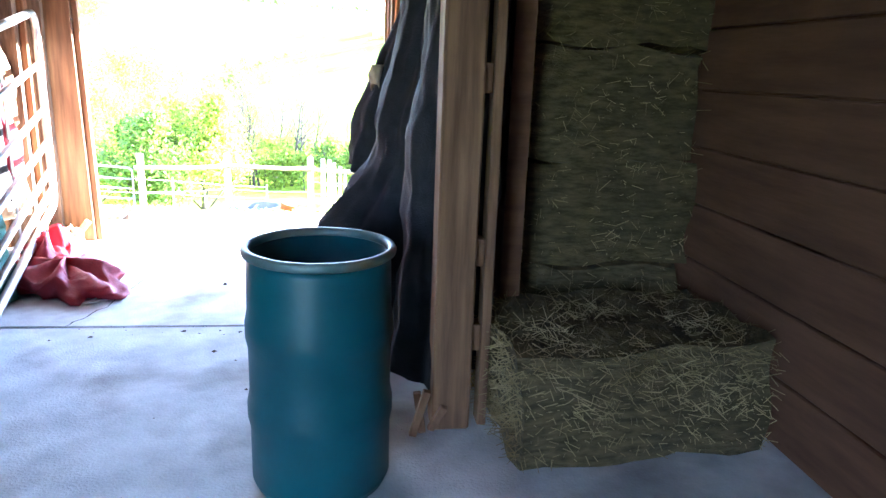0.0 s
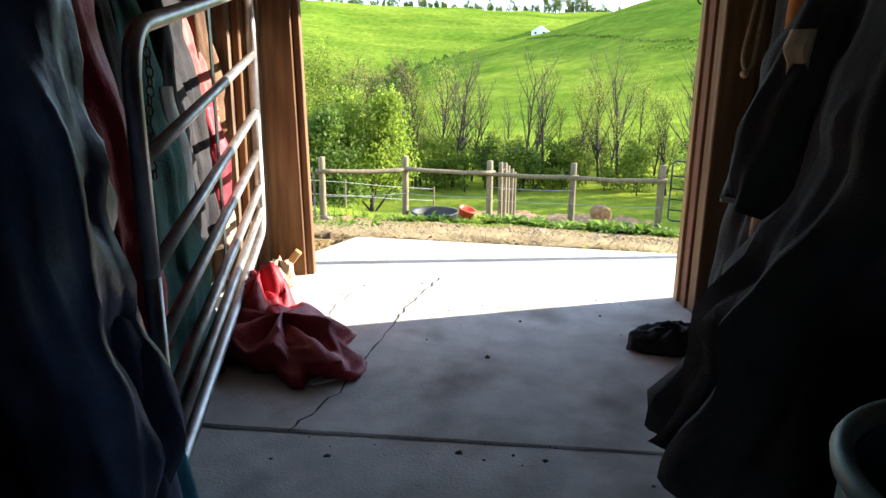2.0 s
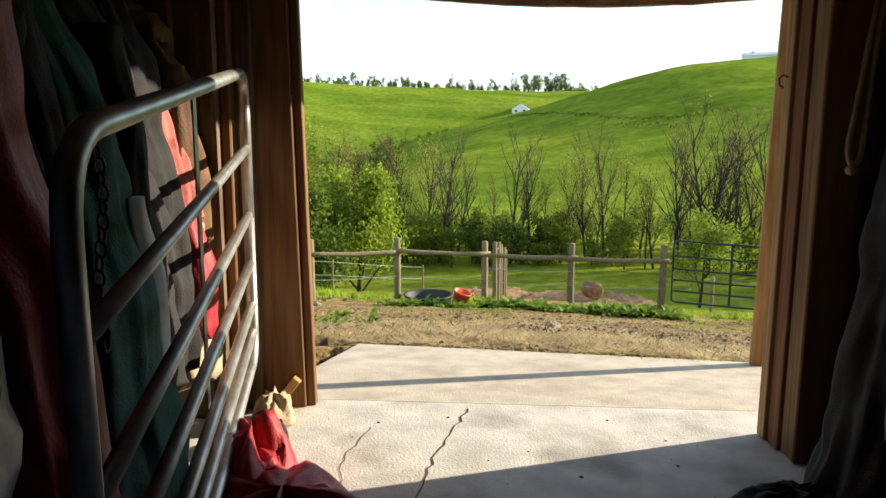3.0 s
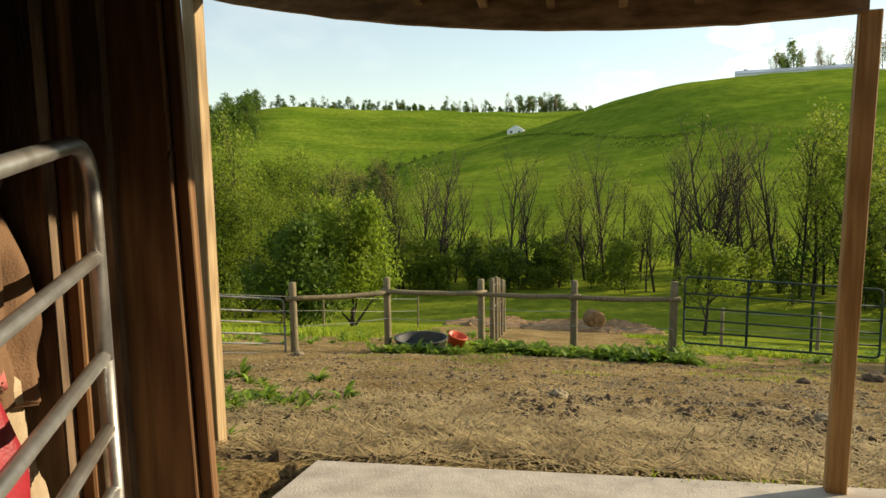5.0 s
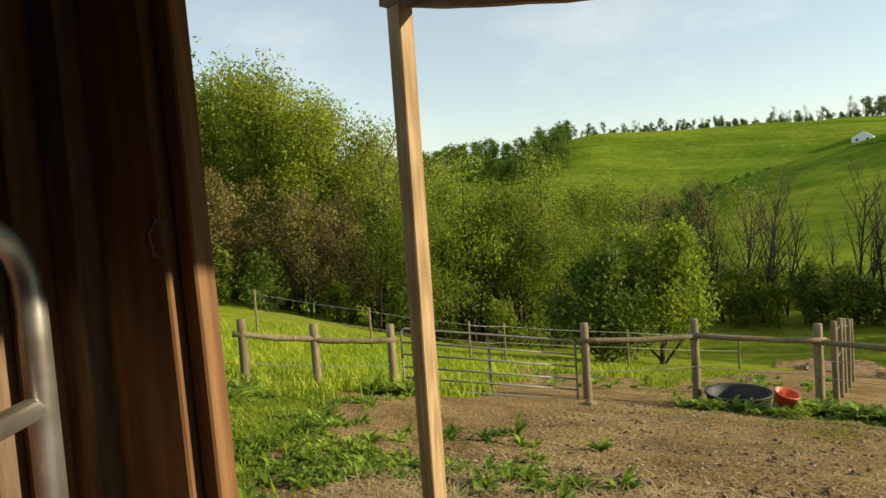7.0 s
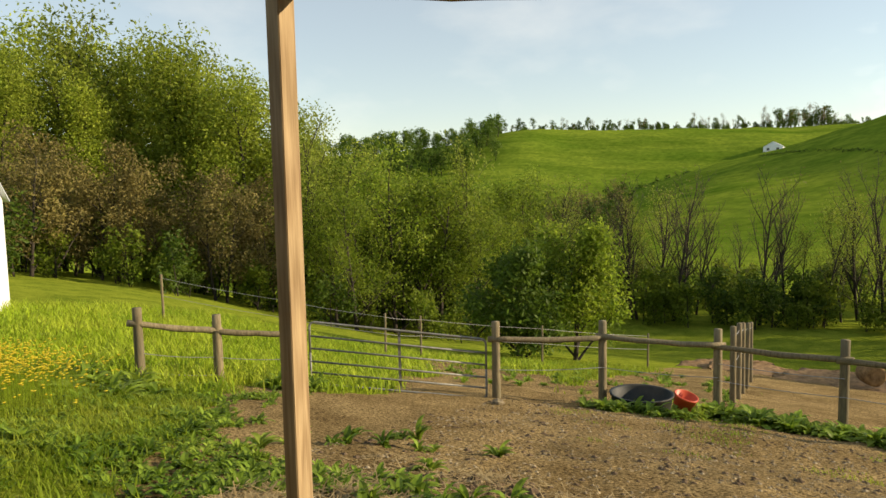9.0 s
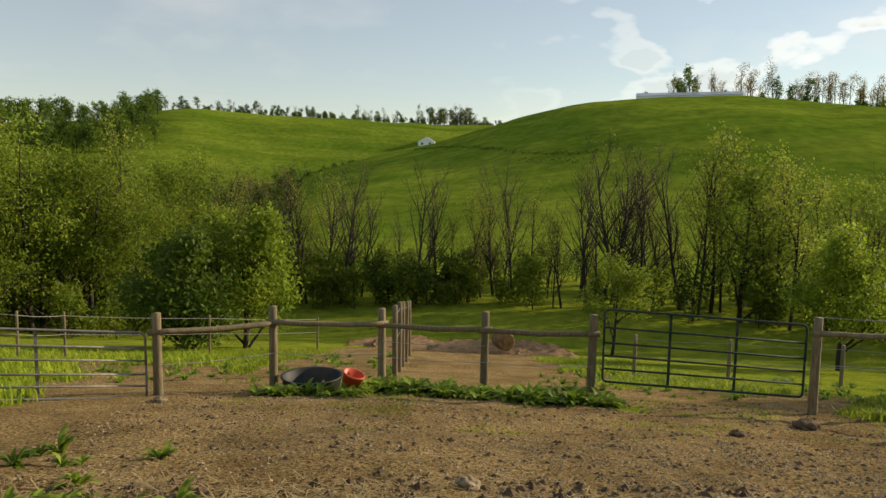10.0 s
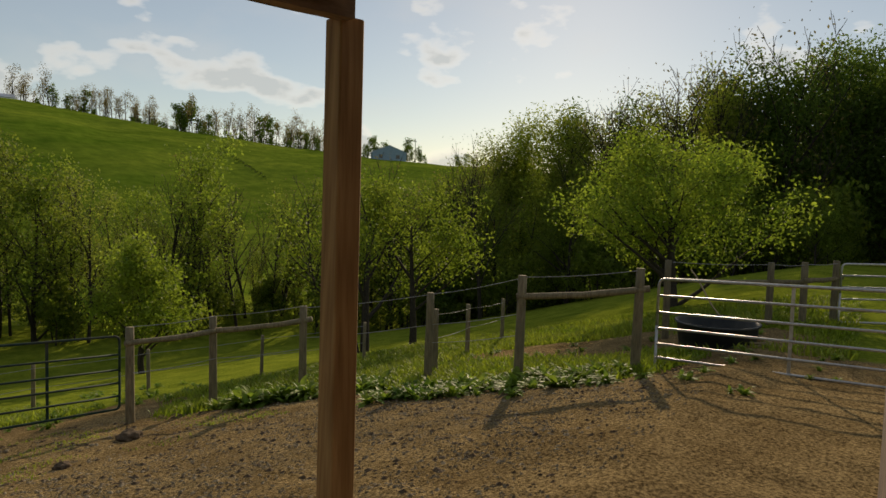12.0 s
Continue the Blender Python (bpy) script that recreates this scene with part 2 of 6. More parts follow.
M = {
    "concrete": mat("concrete", (0.48, 0.47, 0.45), (0.66, 0.64, 0.61), 5, rough=0.9, bump=0.35, fine=90, dirt=(0.17, 0.14, 0.11), dirt_scale=2.2, dirt_amount=0.35),
    "apron": mat("apron_concrete", (0.38, 0.34, 0.29), (0.52, 0.47, 0.40), 6, rough=0.9, bump=0.4, fine=80, dirt=(0.25, 0.20, 0.15), dirt_scale=1.4, dirt_amount=0.3),
    "joint": mat("joint_dirt", (0.03, 0.025, 0.02), (0.08, 0.06, 0.045), 30, rough=1),
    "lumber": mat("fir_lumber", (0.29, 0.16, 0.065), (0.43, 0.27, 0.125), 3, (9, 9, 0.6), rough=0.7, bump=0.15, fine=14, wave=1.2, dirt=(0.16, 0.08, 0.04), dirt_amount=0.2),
    # the same fir, its colour darkened for the shade inside the doorway
    "plank": mat("fir_lumber_shaded", (0.13, 0.063, 0.026), (0.24, 0.13, 0.055), 3, (9, 9, 0.6), rough=0.7, bump=0.15, fine=14, wave=1.2, dirt=(0.09, 0.045, 0.02), dirt_amount=0.25),
    "lumber_red": mat("dark_lumber", (0.13, 0.05, 0.025), (0.24, 0.10, 0.05), 3, (9, 9, 0.6), rough=0.75, bump=0.2, fine=14, wave=1.0, dirt=(0.05, 0.025, 0.015)),
    "treated": mat("treated_post", (0.30, 0.21, 0.11), (0.47, 0.35, 0.20), 4, (10, 10, 0.5), rough=0.75, bump=0.2, fine=16, wave=1.4, dirt=(0.24, 0.17, 0.09), dirt_amount=0.25),
    "stall_lumber": mat("dusty_stall_lumber", (0.13, 0.066, 0.033), (0.25, 0.14, 0.07), 3, (9, 9, 0.6), rough=0.8, bump=0.2, fine=14, wave=1.0, dirt=(0.05, 0.025, 0.015)),
    "orange_post": mat("stained_post", (0.30, 0.165, 0.06), (0.46, 0.28, 0.12), 4, (10, 10, 0.5), rough=0.75, bump=0.2, fine=16, wave=1.4),
    "old_wood": mat("old_barn_wood", (0.09, 0.06, 0.04), (0.20, 0.14, 0.09), 5, (6, 6, 0.8), rough=0.9, bump=0.4, fine=20, dirt=(0.05, 0.035, 0.025)),
    "roof_wood": mat("porch_rafter_wood", (0.12, 0.075, 0.04), (0.30, 0.19, 0.11), 3, (1, 6, 6), rough=0.9, bump=0.3, fine=20, per_object=0.3),
    "ply": mat("stall_board", (0.085, 0.038, 0.018), (0.15, 0.07, 0.034), 2.5, (0.7, 0.7, 6), rough=0.85, bump=0.25, fine=14, dirt=(0.08, 0.04, 0.025)),
    "fence": mat("weathered_fence_wood", (0.125, 0.10, 0.058), (0.25, 0.205, 0.12), 6, (5, 5, 0.7), rough=0.9, bump=0.45, fine=26, dirt=(0.14, 0.13, 0.08), per_object=0.18),
    "galv": mat("galvanised_tube", (0.34, 0.34, 0.33), (0.50, 0.50, 0.49), 14, rough=0.42, metal=0.85, bump=0.05, dirt=(0.22, 0.17, 0.13), dirt_scale=6, dirt_amount=0.3),
    "galv_bright": mat("bright_galvanised_tube", (0.36, 0.36, 0.35), (0.52, 0.52, 0.50), 14, rough=0.4, metal=0.8, bump=0.05),
    "gate_green": mat("dark_green_gate_paint", (0.016, 0.036, 0.028), (0.034, 0.062, 0.048), 9, rough=0.75, spec=0.12, bump=0.05, dirt=(0.12, 0.09, 0.06), dirt_amount=0.2),
    "galv_dull": mat("dull_galvanised_tube", (0.15, 0.155, 0.14), (0.25, 0.25, 0.23), 14, rough=0.6, metal=0.35, bump=0.05, dirt=(0.16, 0.13, 0.09), dirt_scale=6, dirt_amount=0.3),
    "wire": mat("fence_wire", (0.25, 0.25, 0.25), (0.4, 0.4, 0.4), 20, rough=0.5, metal=0.7, bump=0),
    "white_cord": mat("white_fence_cord", (0.6, 0.6, 0.58), (0.75, 0.75, 0.72), 20, rough=0.8, bump=0),
    "iron": mat("rusty_iron", (0.05, 0.035, 0.03), (0.14, 0.08, 0.055), 30, rough=0.7, metal=0.6, bump=0.3),
    "drum": mat("blue_drum_plastic", (0.006, 0.058, 0.072), (0.011, 0.09, 0.105), 3, rough=0.42, bump=0.06, fine=40, dirt=(0.018, 0.06, 0.07), dirt_scale=4, spec=0.35),
    "drum_rim": mat("drum_rim", (0.07, 0.14, 0.15), (0.16, 0.22, 0.21), 8, rough=0.45, metal=0.3, bump=0.1, dirt=(0.25, 0.17, 0.08), dirt_scale=7),
    "navy": mat("navy_canvas", (0.013, 0.019, 0.045), (0.034, 0.046, 0.095), 7, rough=0.4, bump=0.4, fine=30, dirt=(0.05, 0.055, 0.075), dirt_scale=3, dirt_amount=0.2),
    "blue_denim": mat("faded_blue_nylon", (0.032, 0.048, 0.115), (0.07, 0.10, 0.20), 6, rough=0.38, bump=0.35, fine=26, dirt=(0.12, 0.13, 0.17), dirt_scale=3, dirt_amount=0.25),
    "red": mat("red_nylon", (0.24, 0.012, 0.022), (0.40, 0.03, 0.045), 5, rough=0.5, bump=0.3, fine=120, dirt=(0.16, 0.02, 0.025), dirt_scale=3),
    "green": mat("green_blanket", (0.008, 0.055, 0.045), (0.018, 0.10, 0.08), 6, rough=0.75, bump=0.4, fine=130, dirt=(0.03, 0.09, 0.08), dirt_scale=4),
    "black": mat("black_canvas", (0.01, 0.01, 0.012), (0.026, 0.025, 0.028), 7, rough=0.8, bump=0.4, fine=150, dirt=(0.035, 0.03, 0.028), dirt_scale=3, dirt_amount=0.3),
    "brown": mat("brown_duck_canvas", (0.10, 0.055, 0.03), (0.19, 0.11, 0.06), 6, rough=0.9, bump=0.45, fine=140, dirt=(0.05, 0.03, 0.02), dirt_scale=4),
    "tan": mat("tan_canvas", (0.30, 0.23, 0.15), (0.44, 0.35, 0.24), 6, rough=0.9, bump=0.4, fine=120, dirt=(0.17, 0.12, 0.08), dirt_scale=4),
    "pink": mat("faded_red_plaid", (0.30, 0.06, 0.06), (0.45, 0.16, 0.14), 14, rough=0.85, bump=0.4, fine=120),
    "orange": mat("orange_webbing", (0.40, 0.13, 0.02), (0.55, 0.22, 0.05), 12, rough=0.8, bump=0.3),
    "olive": mat("olive_canvas", (0.10, 0.11, 0.06), (0.17, 0.18, 0.11), 6, rough=0.9, bump=0.4, fine=120),
    "teal": mat("teal_nylon", (0.01, 0.13, 0.20), (0.02, 0.22, 0.31), 6, rough=0.5, bump=0.3, fine=90),
    "white": mat("white_trim_cloth", (0.5, 0.52, 0.5), (0.65, 0.67, 0.63), 8, rough=0.8, bump=0.2),
    "rope": mat("cotton_rope", (0.28, 0.20, 0.12), (0.42, 0.32, 0.20), 40, rough=0.9, bump=0.5),
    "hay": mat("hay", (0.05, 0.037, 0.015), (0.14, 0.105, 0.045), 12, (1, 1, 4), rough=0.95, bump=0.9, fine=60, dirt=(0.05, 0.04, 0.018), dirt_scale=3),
    "straw": mat("straw", (0.20, 0.14, 0.06), (0.46, 0.35, 0.17), 3, rough=0.9, bump=0, per_object=0.2),
    "tub": mat("black_rubber_tub", (0.014, 0.018, 0.018), (0.03, 0.036, 0.036), 5, rough=0.6, bump=0.2, dirt=(0.09, 0.075, 0.055), dirt_amount=0.3),
    "bucket": mat("orange_red_bucket", (0.50, 0.06, 0.02), (0.62, 0.10, 0.035), 5, rough=0.45, bump=0.1, dirt=(0.3, 0.08, 0.04), spec=0.4),
    "bark": mat("grey_bark", (0.022, 0.018, 0.014), (0.062, 0.05, 0.038), 9, (3, 3, 0.5), rough=0.95, bump=0.7, fine=20),
    "mulch": mat("mulch_heap", (0.13, 0.075, 0.035), (0.30, 0.19, 0.09), 6, rough=1, bump=1.0, fine=25, dirt=(0.34, 0.21, 0.11), dirt_scale=2),
    "clod": mat("dark_dung", (0.06, 0.042, 0.025), (0.16, 0.11, 0.065), 20, rough=1, bump=0.8, fine=40),
    "stone": mat("grey_stone", (0.15, 0.115, 0.07), (0.34, 0.28, 0.175), 10, rough=0.9, bump=0.4, per_object=0.3),
    "barn_white": mat("white_metal_siding", (0.72, 0.74, 0.77), (0.80, 0.82, 0.85), 2, (1, 1, 0.3), rough=0.5, bump=0.05, dirt=(0.62, 0.62, 0.60), dirt_amount=0.15),
    "roof_metal": mat("pale_roof_metal", (0.46, 0.50, 0.55), (0.58, 0.61, 0.65), 2, rough=0.4, metal=0.3, bump=0.05),
    "house_blue": mat("blue_grey_siding", (0.20, 0.30, 0.38), (0.27, 0.37, 0.45), 2, rough=0.7, bump=0),
    "glass_dark": mat("dark_pane", (0.02, 0.025, 0.03), (0.03, 0.035, 0.04), 2, rough=0.1, bump=0, spec=0.6),
    "leaf_a": leaf_mat("spring_leaf", (0.125, 0.20, 0.018), (0.25, 0.315, 0.038), 0.58),
    "leaf_b": leaf_mat("deep_leaf", (0.06, 0.11, 0.014), (0.12, 0.19, 0.024), 0.5),
    "leaf_c": leaf_mat("young_yellow_leaf", (0.18, 0.24, 0.028), (0.31, 0.355, 0.055), 0.5),
    "leaf_e": leaf_mat("bright_wood_leaf", (0.17, 0.235, 0.02), (0.31, 0.36, 0.045), 0.5),
    "leaf_d": leaf_mat("brown_bud", (0.15, 0.125, 0.04), (0.25, 0.21, 0.065), 0.4),
    "weed": leaf_mat("dock_leaf", (0.12, 0.215, 0.02), (0.28, 0.375, 0.05), 0.45),
    "grass": leaf_mat("grass_blade", (0.19, 0.29, 0.018), (0.36, 0.42, 0.045), 0.5),
    "flower": mat("yellow_flower", (0.55, 0.42, 0.02), (0.65, 0.5, 0.03), 10, rough=0.7, bump=0),
}


# ---- helpers ----
def mesh_ob(name, bm, material, smooth=False):
    me = bpy.data.meshes.new(name)
    bm.to_mesh(me)
    bm.free()
    if smooth:
        for p in me.polygons:
            p.use_smooth = True
    me.materials.append(material)
    return new(name, me)


def part(name, bm, material, parent, label="", smooth=False):
    ob = mesh_ob(name, bm, material, smooth)
    ob.parent = parent
    return tagged(ob, label)


def thing(name, at, label, category, group="", rz=0.0, kind=""):
    ob = new(name)
    ob.matrix_basis = pose(at[0], at[1], at[2], 0, 0, rz)
    return tagged(ob, label, category, group, kind)


def add_box(bm, lo, hi, bevel=0.0, m=None):
    """A box between two corners, bevelled, moved by m."""
    c = [(a + b) / 2 for a, b in zip(lo, hi)]
    s = [abs(b - a) for a, b in zip(lo, hi)]
    mm = Matrix.LocRotScale(c, None, s)
    out = bmesh.ops.create_cube(bm, size=1.0, matrix=mm)
    vs = out["verts"]
    if bevel:
        es = list({e for v in vs for e in v.link_edges})
        r = bmesh.ops.bevel(bm, geom=es, offset=bevel, segments=1, affect="EDGES")
        vs = list({v for f in r["faces"] for v in f.verts} | {v for v in vs if v.is_valid})
    if m is not None:
        bmesh.ops.transform(bm, matrix=m, verts=vs)
    return vs


def box(lo, hi, bevel=0.0, m=None):
    bm = bmesh.new()
    add_box(bm, lo, hi, bevel, m)
    return bm


def add_tube(bm, pts, radii, n=8, cap=True):
    """A tube along points with a radius (or one radius for all)."""
    pts = [Vector(p) for p in pts]
    if not hasattr(radii, "__len__"):
        radii = [radii] * len(pts)
    rings = []
    up = None
    for i, p in enumerate(pts):
        d = (pts[min(i + 1, len(pts) - 1)] - pts[max(i - 1, 0)])
        d = d.normalized() if d.length else Vector((0, 0, 1))
        a = up - d * up.dot(d) if up is not None else d.orthogonal()
        if a.length < 1e-4:
            a = d.orthogonal()
        a.normalize()
        up = a
        b = d.cross(a)
        rings.append([bm.verts.new(p + (a * math.cos(k * math.tau / n) + b * math.sin(k * math.tau / n)) * radii[i]) for k in range(n)])
    for r, q in zip(rings, rings[1:]):
        for k in range(n):
            bm.faces.new((r[k], r[(k + 1) % n], q[(k + 1) % n], q[k]))
    if cap:
        bm.faces.new(rings[0][::-1])
        bm.faces.new(rings[-1])


def tube(pts, radii, n=8):
    bm = bmesh.new()
    add_tube(bm, pts, radii, n)
    return bm


def bend(pts, r, n=4):
    """Rounds the inner corners of a polyline."""
    pts = [Vector(p) for p in pts]
    out = [pts[0]]
    for a, b, c in zip(pts, pts[1:], pts[2:]):
        p, q = b + (a - b).normalized() * r, b + (c - b).normalized() * r
        out += [p.lerp(b, s / n).lerp(b.lerp(q, s / n), s / n) for s in range(n + 1)]
    return out + [pts[-1]]


def lathe(profile, n=32, bm=None, at=(0, 0, 0)):
    """Turns a profile of (radius, z) round the z axis."""
    bm = bm or bmesh.new()
    rings = [[bm.verts.new((at[0] + r * math.cos(k * math.tau / n), at[1] + r * math.sin(k * math.tau / n), at[2] + z)) for k in range(n)] for r, z in profile]
    for p, q in zip(rings, rings[1:]):
        for k in range(n):
            bm.faces.new((p[k], p[(k + 1) % n], q[(k + 1) % n], q[k]))
    return bm


def smoothstep(a, b, x):
    u = min(1.0, max(0.0, (x - a) / (b - a)))
    return u * u * (3 - 2 * u)


def curve_at(table, x):
    """Smooth interpolation in a short table of (x, y)."""
    if x <= table[0][0]:
        return table[0][1]
    for (x0, y0), (x1, y1) in zip(table, table[1:]):
        if x <= x1:
            return y0 + (y1 - y0) * (x - x0) / (x1 - x0)
    return table[-1][1]


def soft_at(table, x, w=3.5):
    """The same table, rounded off at its knots."""
    return sum(curve_at(table, x + w * k / 3) * (4 - abs(k)) for k in range(-3, 4)) / 16


def fbm(x, y, s, seed=0.0):
    return noise.fractal(Vector((x * s, y * s, seed)), 1.0, 2.0, 4)


# ---- the land ----
EYE = (0.75, 0.8)
# elevation in degrees of the two ridges, by bearing (degrees from +y towards +x)
RIDGE_NEAR = [(-60, -7), (-22, -6.2), (-12.6, -2.6), (-4, 0.5), (3.7, 2.4), (8.2, 3.6), (14, 5.1), (20, 5.9), (27, 5.8), (39, 4.5), (48, 3.6), (60, 2.7), (90, 2.5), (130, 1.0)]
RIDGE_FAR = [(-90, 2.0), (-40, 2.4), (-30, 2.6), (-22, 3.2), (-17, 4.5), (-10, 4.3), (0, 4.0), (8, 3.7), (20, 3.4), (60, 2.0), (130, 1.0)]
R_NEAR, R_FAR = 250.0, 480.0


def slope_z(x, y):
    """The yard and the pasture below it: a long fall away from the barn."""
    yy = max(y, 2.6)
    z = -0.21 - 0.213 * (yy - 2.8) - 0.05 * max(0.0, x - 1.0) + 0.02 * max(0.0, -x - 2)
    return z


def ground_z(x, y):
    dx, dy = x - EYE[0], y - EYE[1]
    r = math.hypot(dx, dy)
    th = math.degrees(math.atan2(dx, dy))
    z = slope_z(x, y)
    if y < 2.6 and r < 60:
        z = min(z, -0.17)
    # the pasture on the sunny side climbs away from the fence
    climb = smoothstep(58, 85, th)
    z = z + climb * min(max(r - 15, 0), 20) * 0.05
    # the meadow beside the white shed lies higher
    side = smoothstep(-25, -50, th) * smoothstep(8, 20, r)
    z = z + side * min(max(r - 8, 0), 50) * 0.055
    # valley floor
    z = max(z, -10.0 + 0.02 * r) if r > 40 else z
    low = -9.0
    if r > 55:
        k = smoothstep(55, 80, r)
        z = z * (1 - k) + low * k
        if abs(th) < 150:
            top_n = 1.55 + R_NEAR * math.tan(radians(soft_at(RIDGE_NEAR, th)))
            top_f = 1.55 + R_FAR * math.tan(radians(soft_at(RIDGE_FAR, th)))
            rise_n = smoothstep(85, R_NEAR, r) ** 0.8 if r > 85 else 0.0
            z_n = low + (top_n - low) * rise_n
            dip = min(low + 8, top_n - 4)
            if r > R_NEAR:
                k = smoothstep(R_NEAR, R_NEAR + 90, r)
                z_n = top_n * (1 - k) + min(dip, top_n) * k
            z_f = low + (top_f - low) * smoothstep(R_NEAR + 40, R_FAR, r)
            if r > R_FAR:
                z_f = top_f - (r - R_FAR) * 0.012
            z = z_n if r < R_NEAR + 40 else max(z_n, z_f)
            z += smoothstep(90, 200, r) * 1.6 * fbm(x, y, 0.02, 3.0)
    if r < 60:
        amp = 0.05 if r > 4 else 0.02
        z += amp * fbm(x, y, 0.7) + 0.02 * fbm(x, y, 3.0, 5.0) * smoothstep(1.5, 4, r)
    # dug out under the apron
    if -0.55 < x < 2.75 and y < 2.78 - 0.094 * (x + 0.36):
        z = min(z, -0.28)
    return z


def cover(x, y):
    """Shares of (dirt, gravel, meadow) on the ground; the rest is pasture grass."""
    r = math.hypot(x - EYE[0], y - EYE[1])
    wob = fbm(x, y, 0.45, 9.0)
    # the bare yard in front of the porch, out through the gates
    yard = smoothstep(-4.2, -2.2, x + wob * 1.6 + 0.15 * (y - 5) + 2.6 * smoothstep(5.4, 7.2, y) * smoothstep(10.6, 9.4, y)) * smoothstep(15.5, 13.2, y + wob * 1.2 + max(0, x - 5) * 0.75)
    yard *= max(smoothstep(10.9, 10.3, x + wob * 0.7), smoothstep(3.9, 3.2, y + wob * 0.5) * smoothstep(15, 12.5, x))
    lane = smoothstep(2.6, 1.4, abs(x + 3.2 + 0.35 * (y - 12)) + wob * 1.2) * smoothstep(8, 10, y) * smoothstep(24, 16, y)
    lane2 = smoothstep(3.6, 2.2, abs(x + 1.0 - 0.16 * (y - 12)) + wob * 1.6) * smoothstep(11, 13, y) * smoothstep(38, 28, y)
    pen = smoothstep(3.6, 2.2, abs(x - 3.6) + wob * 1.5) * smoothstep(12, 14, y) * smoothstep(38, 30, y)
    lane3 = smoothstep(2.4, 1.2, abs(y - 13 - 0.1 * x) + wob * 1.3) * smoothstep(3, 5, x) * smoothstep(13, 9.5, x)
    strip = smoothstep(2.3, 1.2, abs(x - 15.5) + wob * 1.2) * smoothstep(0, 3, y) * smoothstep(11, 8, y)
    dirt = max(yard, lane, lane2, pen, lane3, strip)
    # the grassy foot of the fence
    foot = smoothstep(0.9, 0.3, abs(y - (13.0 if x < 1 else 13.4 - 0.38 * (x - 0.7))) + wob * 0.6) * (1 if -1.6 < x < 5 else 0)
    dirt *= 1 - 0.8 * foot
    gravel = smoothstep(2.6, 0.6, abs(y - 8.2 + 0.42 * (x - 1)) + wob * 1.2) * smoothstep(-3.5, -0.5, x) * 0.42
    meadow = smoothstep(60, 90, r)
    return dirt, gravel * dirt, meadow


def build_ground():
    n_a = 540
    radii = [0.0]
    r = 0.35
    while r < 3200:
        radii.append(r)
        r += max(0.11, r * 0.021)
    verts, faces = [], []
    for rr in radii:
        for a in range(n_a):
            th = a * math.tau / n_a
            x, y = EYE[0] + rr * math.sin(th), EYE[1] + rr * math.cos(th)
            verts.append((x, y, ground_z(x, y)))
    for i in range(len(radii) - 1):
        for a in range(n_a):
            b = (a + 1) % n_a
            faces.append((i * n_a + a, i * n_a + b, (i + 1) * n_a + b, (i + 1) * n_a + a))
    me = bpy.data.meshes.new("ground")
    me.from_pydata(verts, [], faces)
    att = me.color_attributes.new("cover", "FLOAT_COLOR", "POINT")
    cols = np.ones((len(verts), 4), dtype=np.float32)
    for i, (x, y, z) in enumerate(verts):
        if abs(x) < 110 and abs(y) < 110:
            cols[i, :3] = cover(x, y)
        else:
            cols[i, :3] = (0, 0, 1)
    att.data.foreach_set("color", cols.ravel())
    me.polygons.foreach_set("use_smooth", [True] * len(faces))
    ob = new("ground", me)
    return tagged(ob, "bare trodden yard, pasture and grassy hills", "ground", kind="structure")


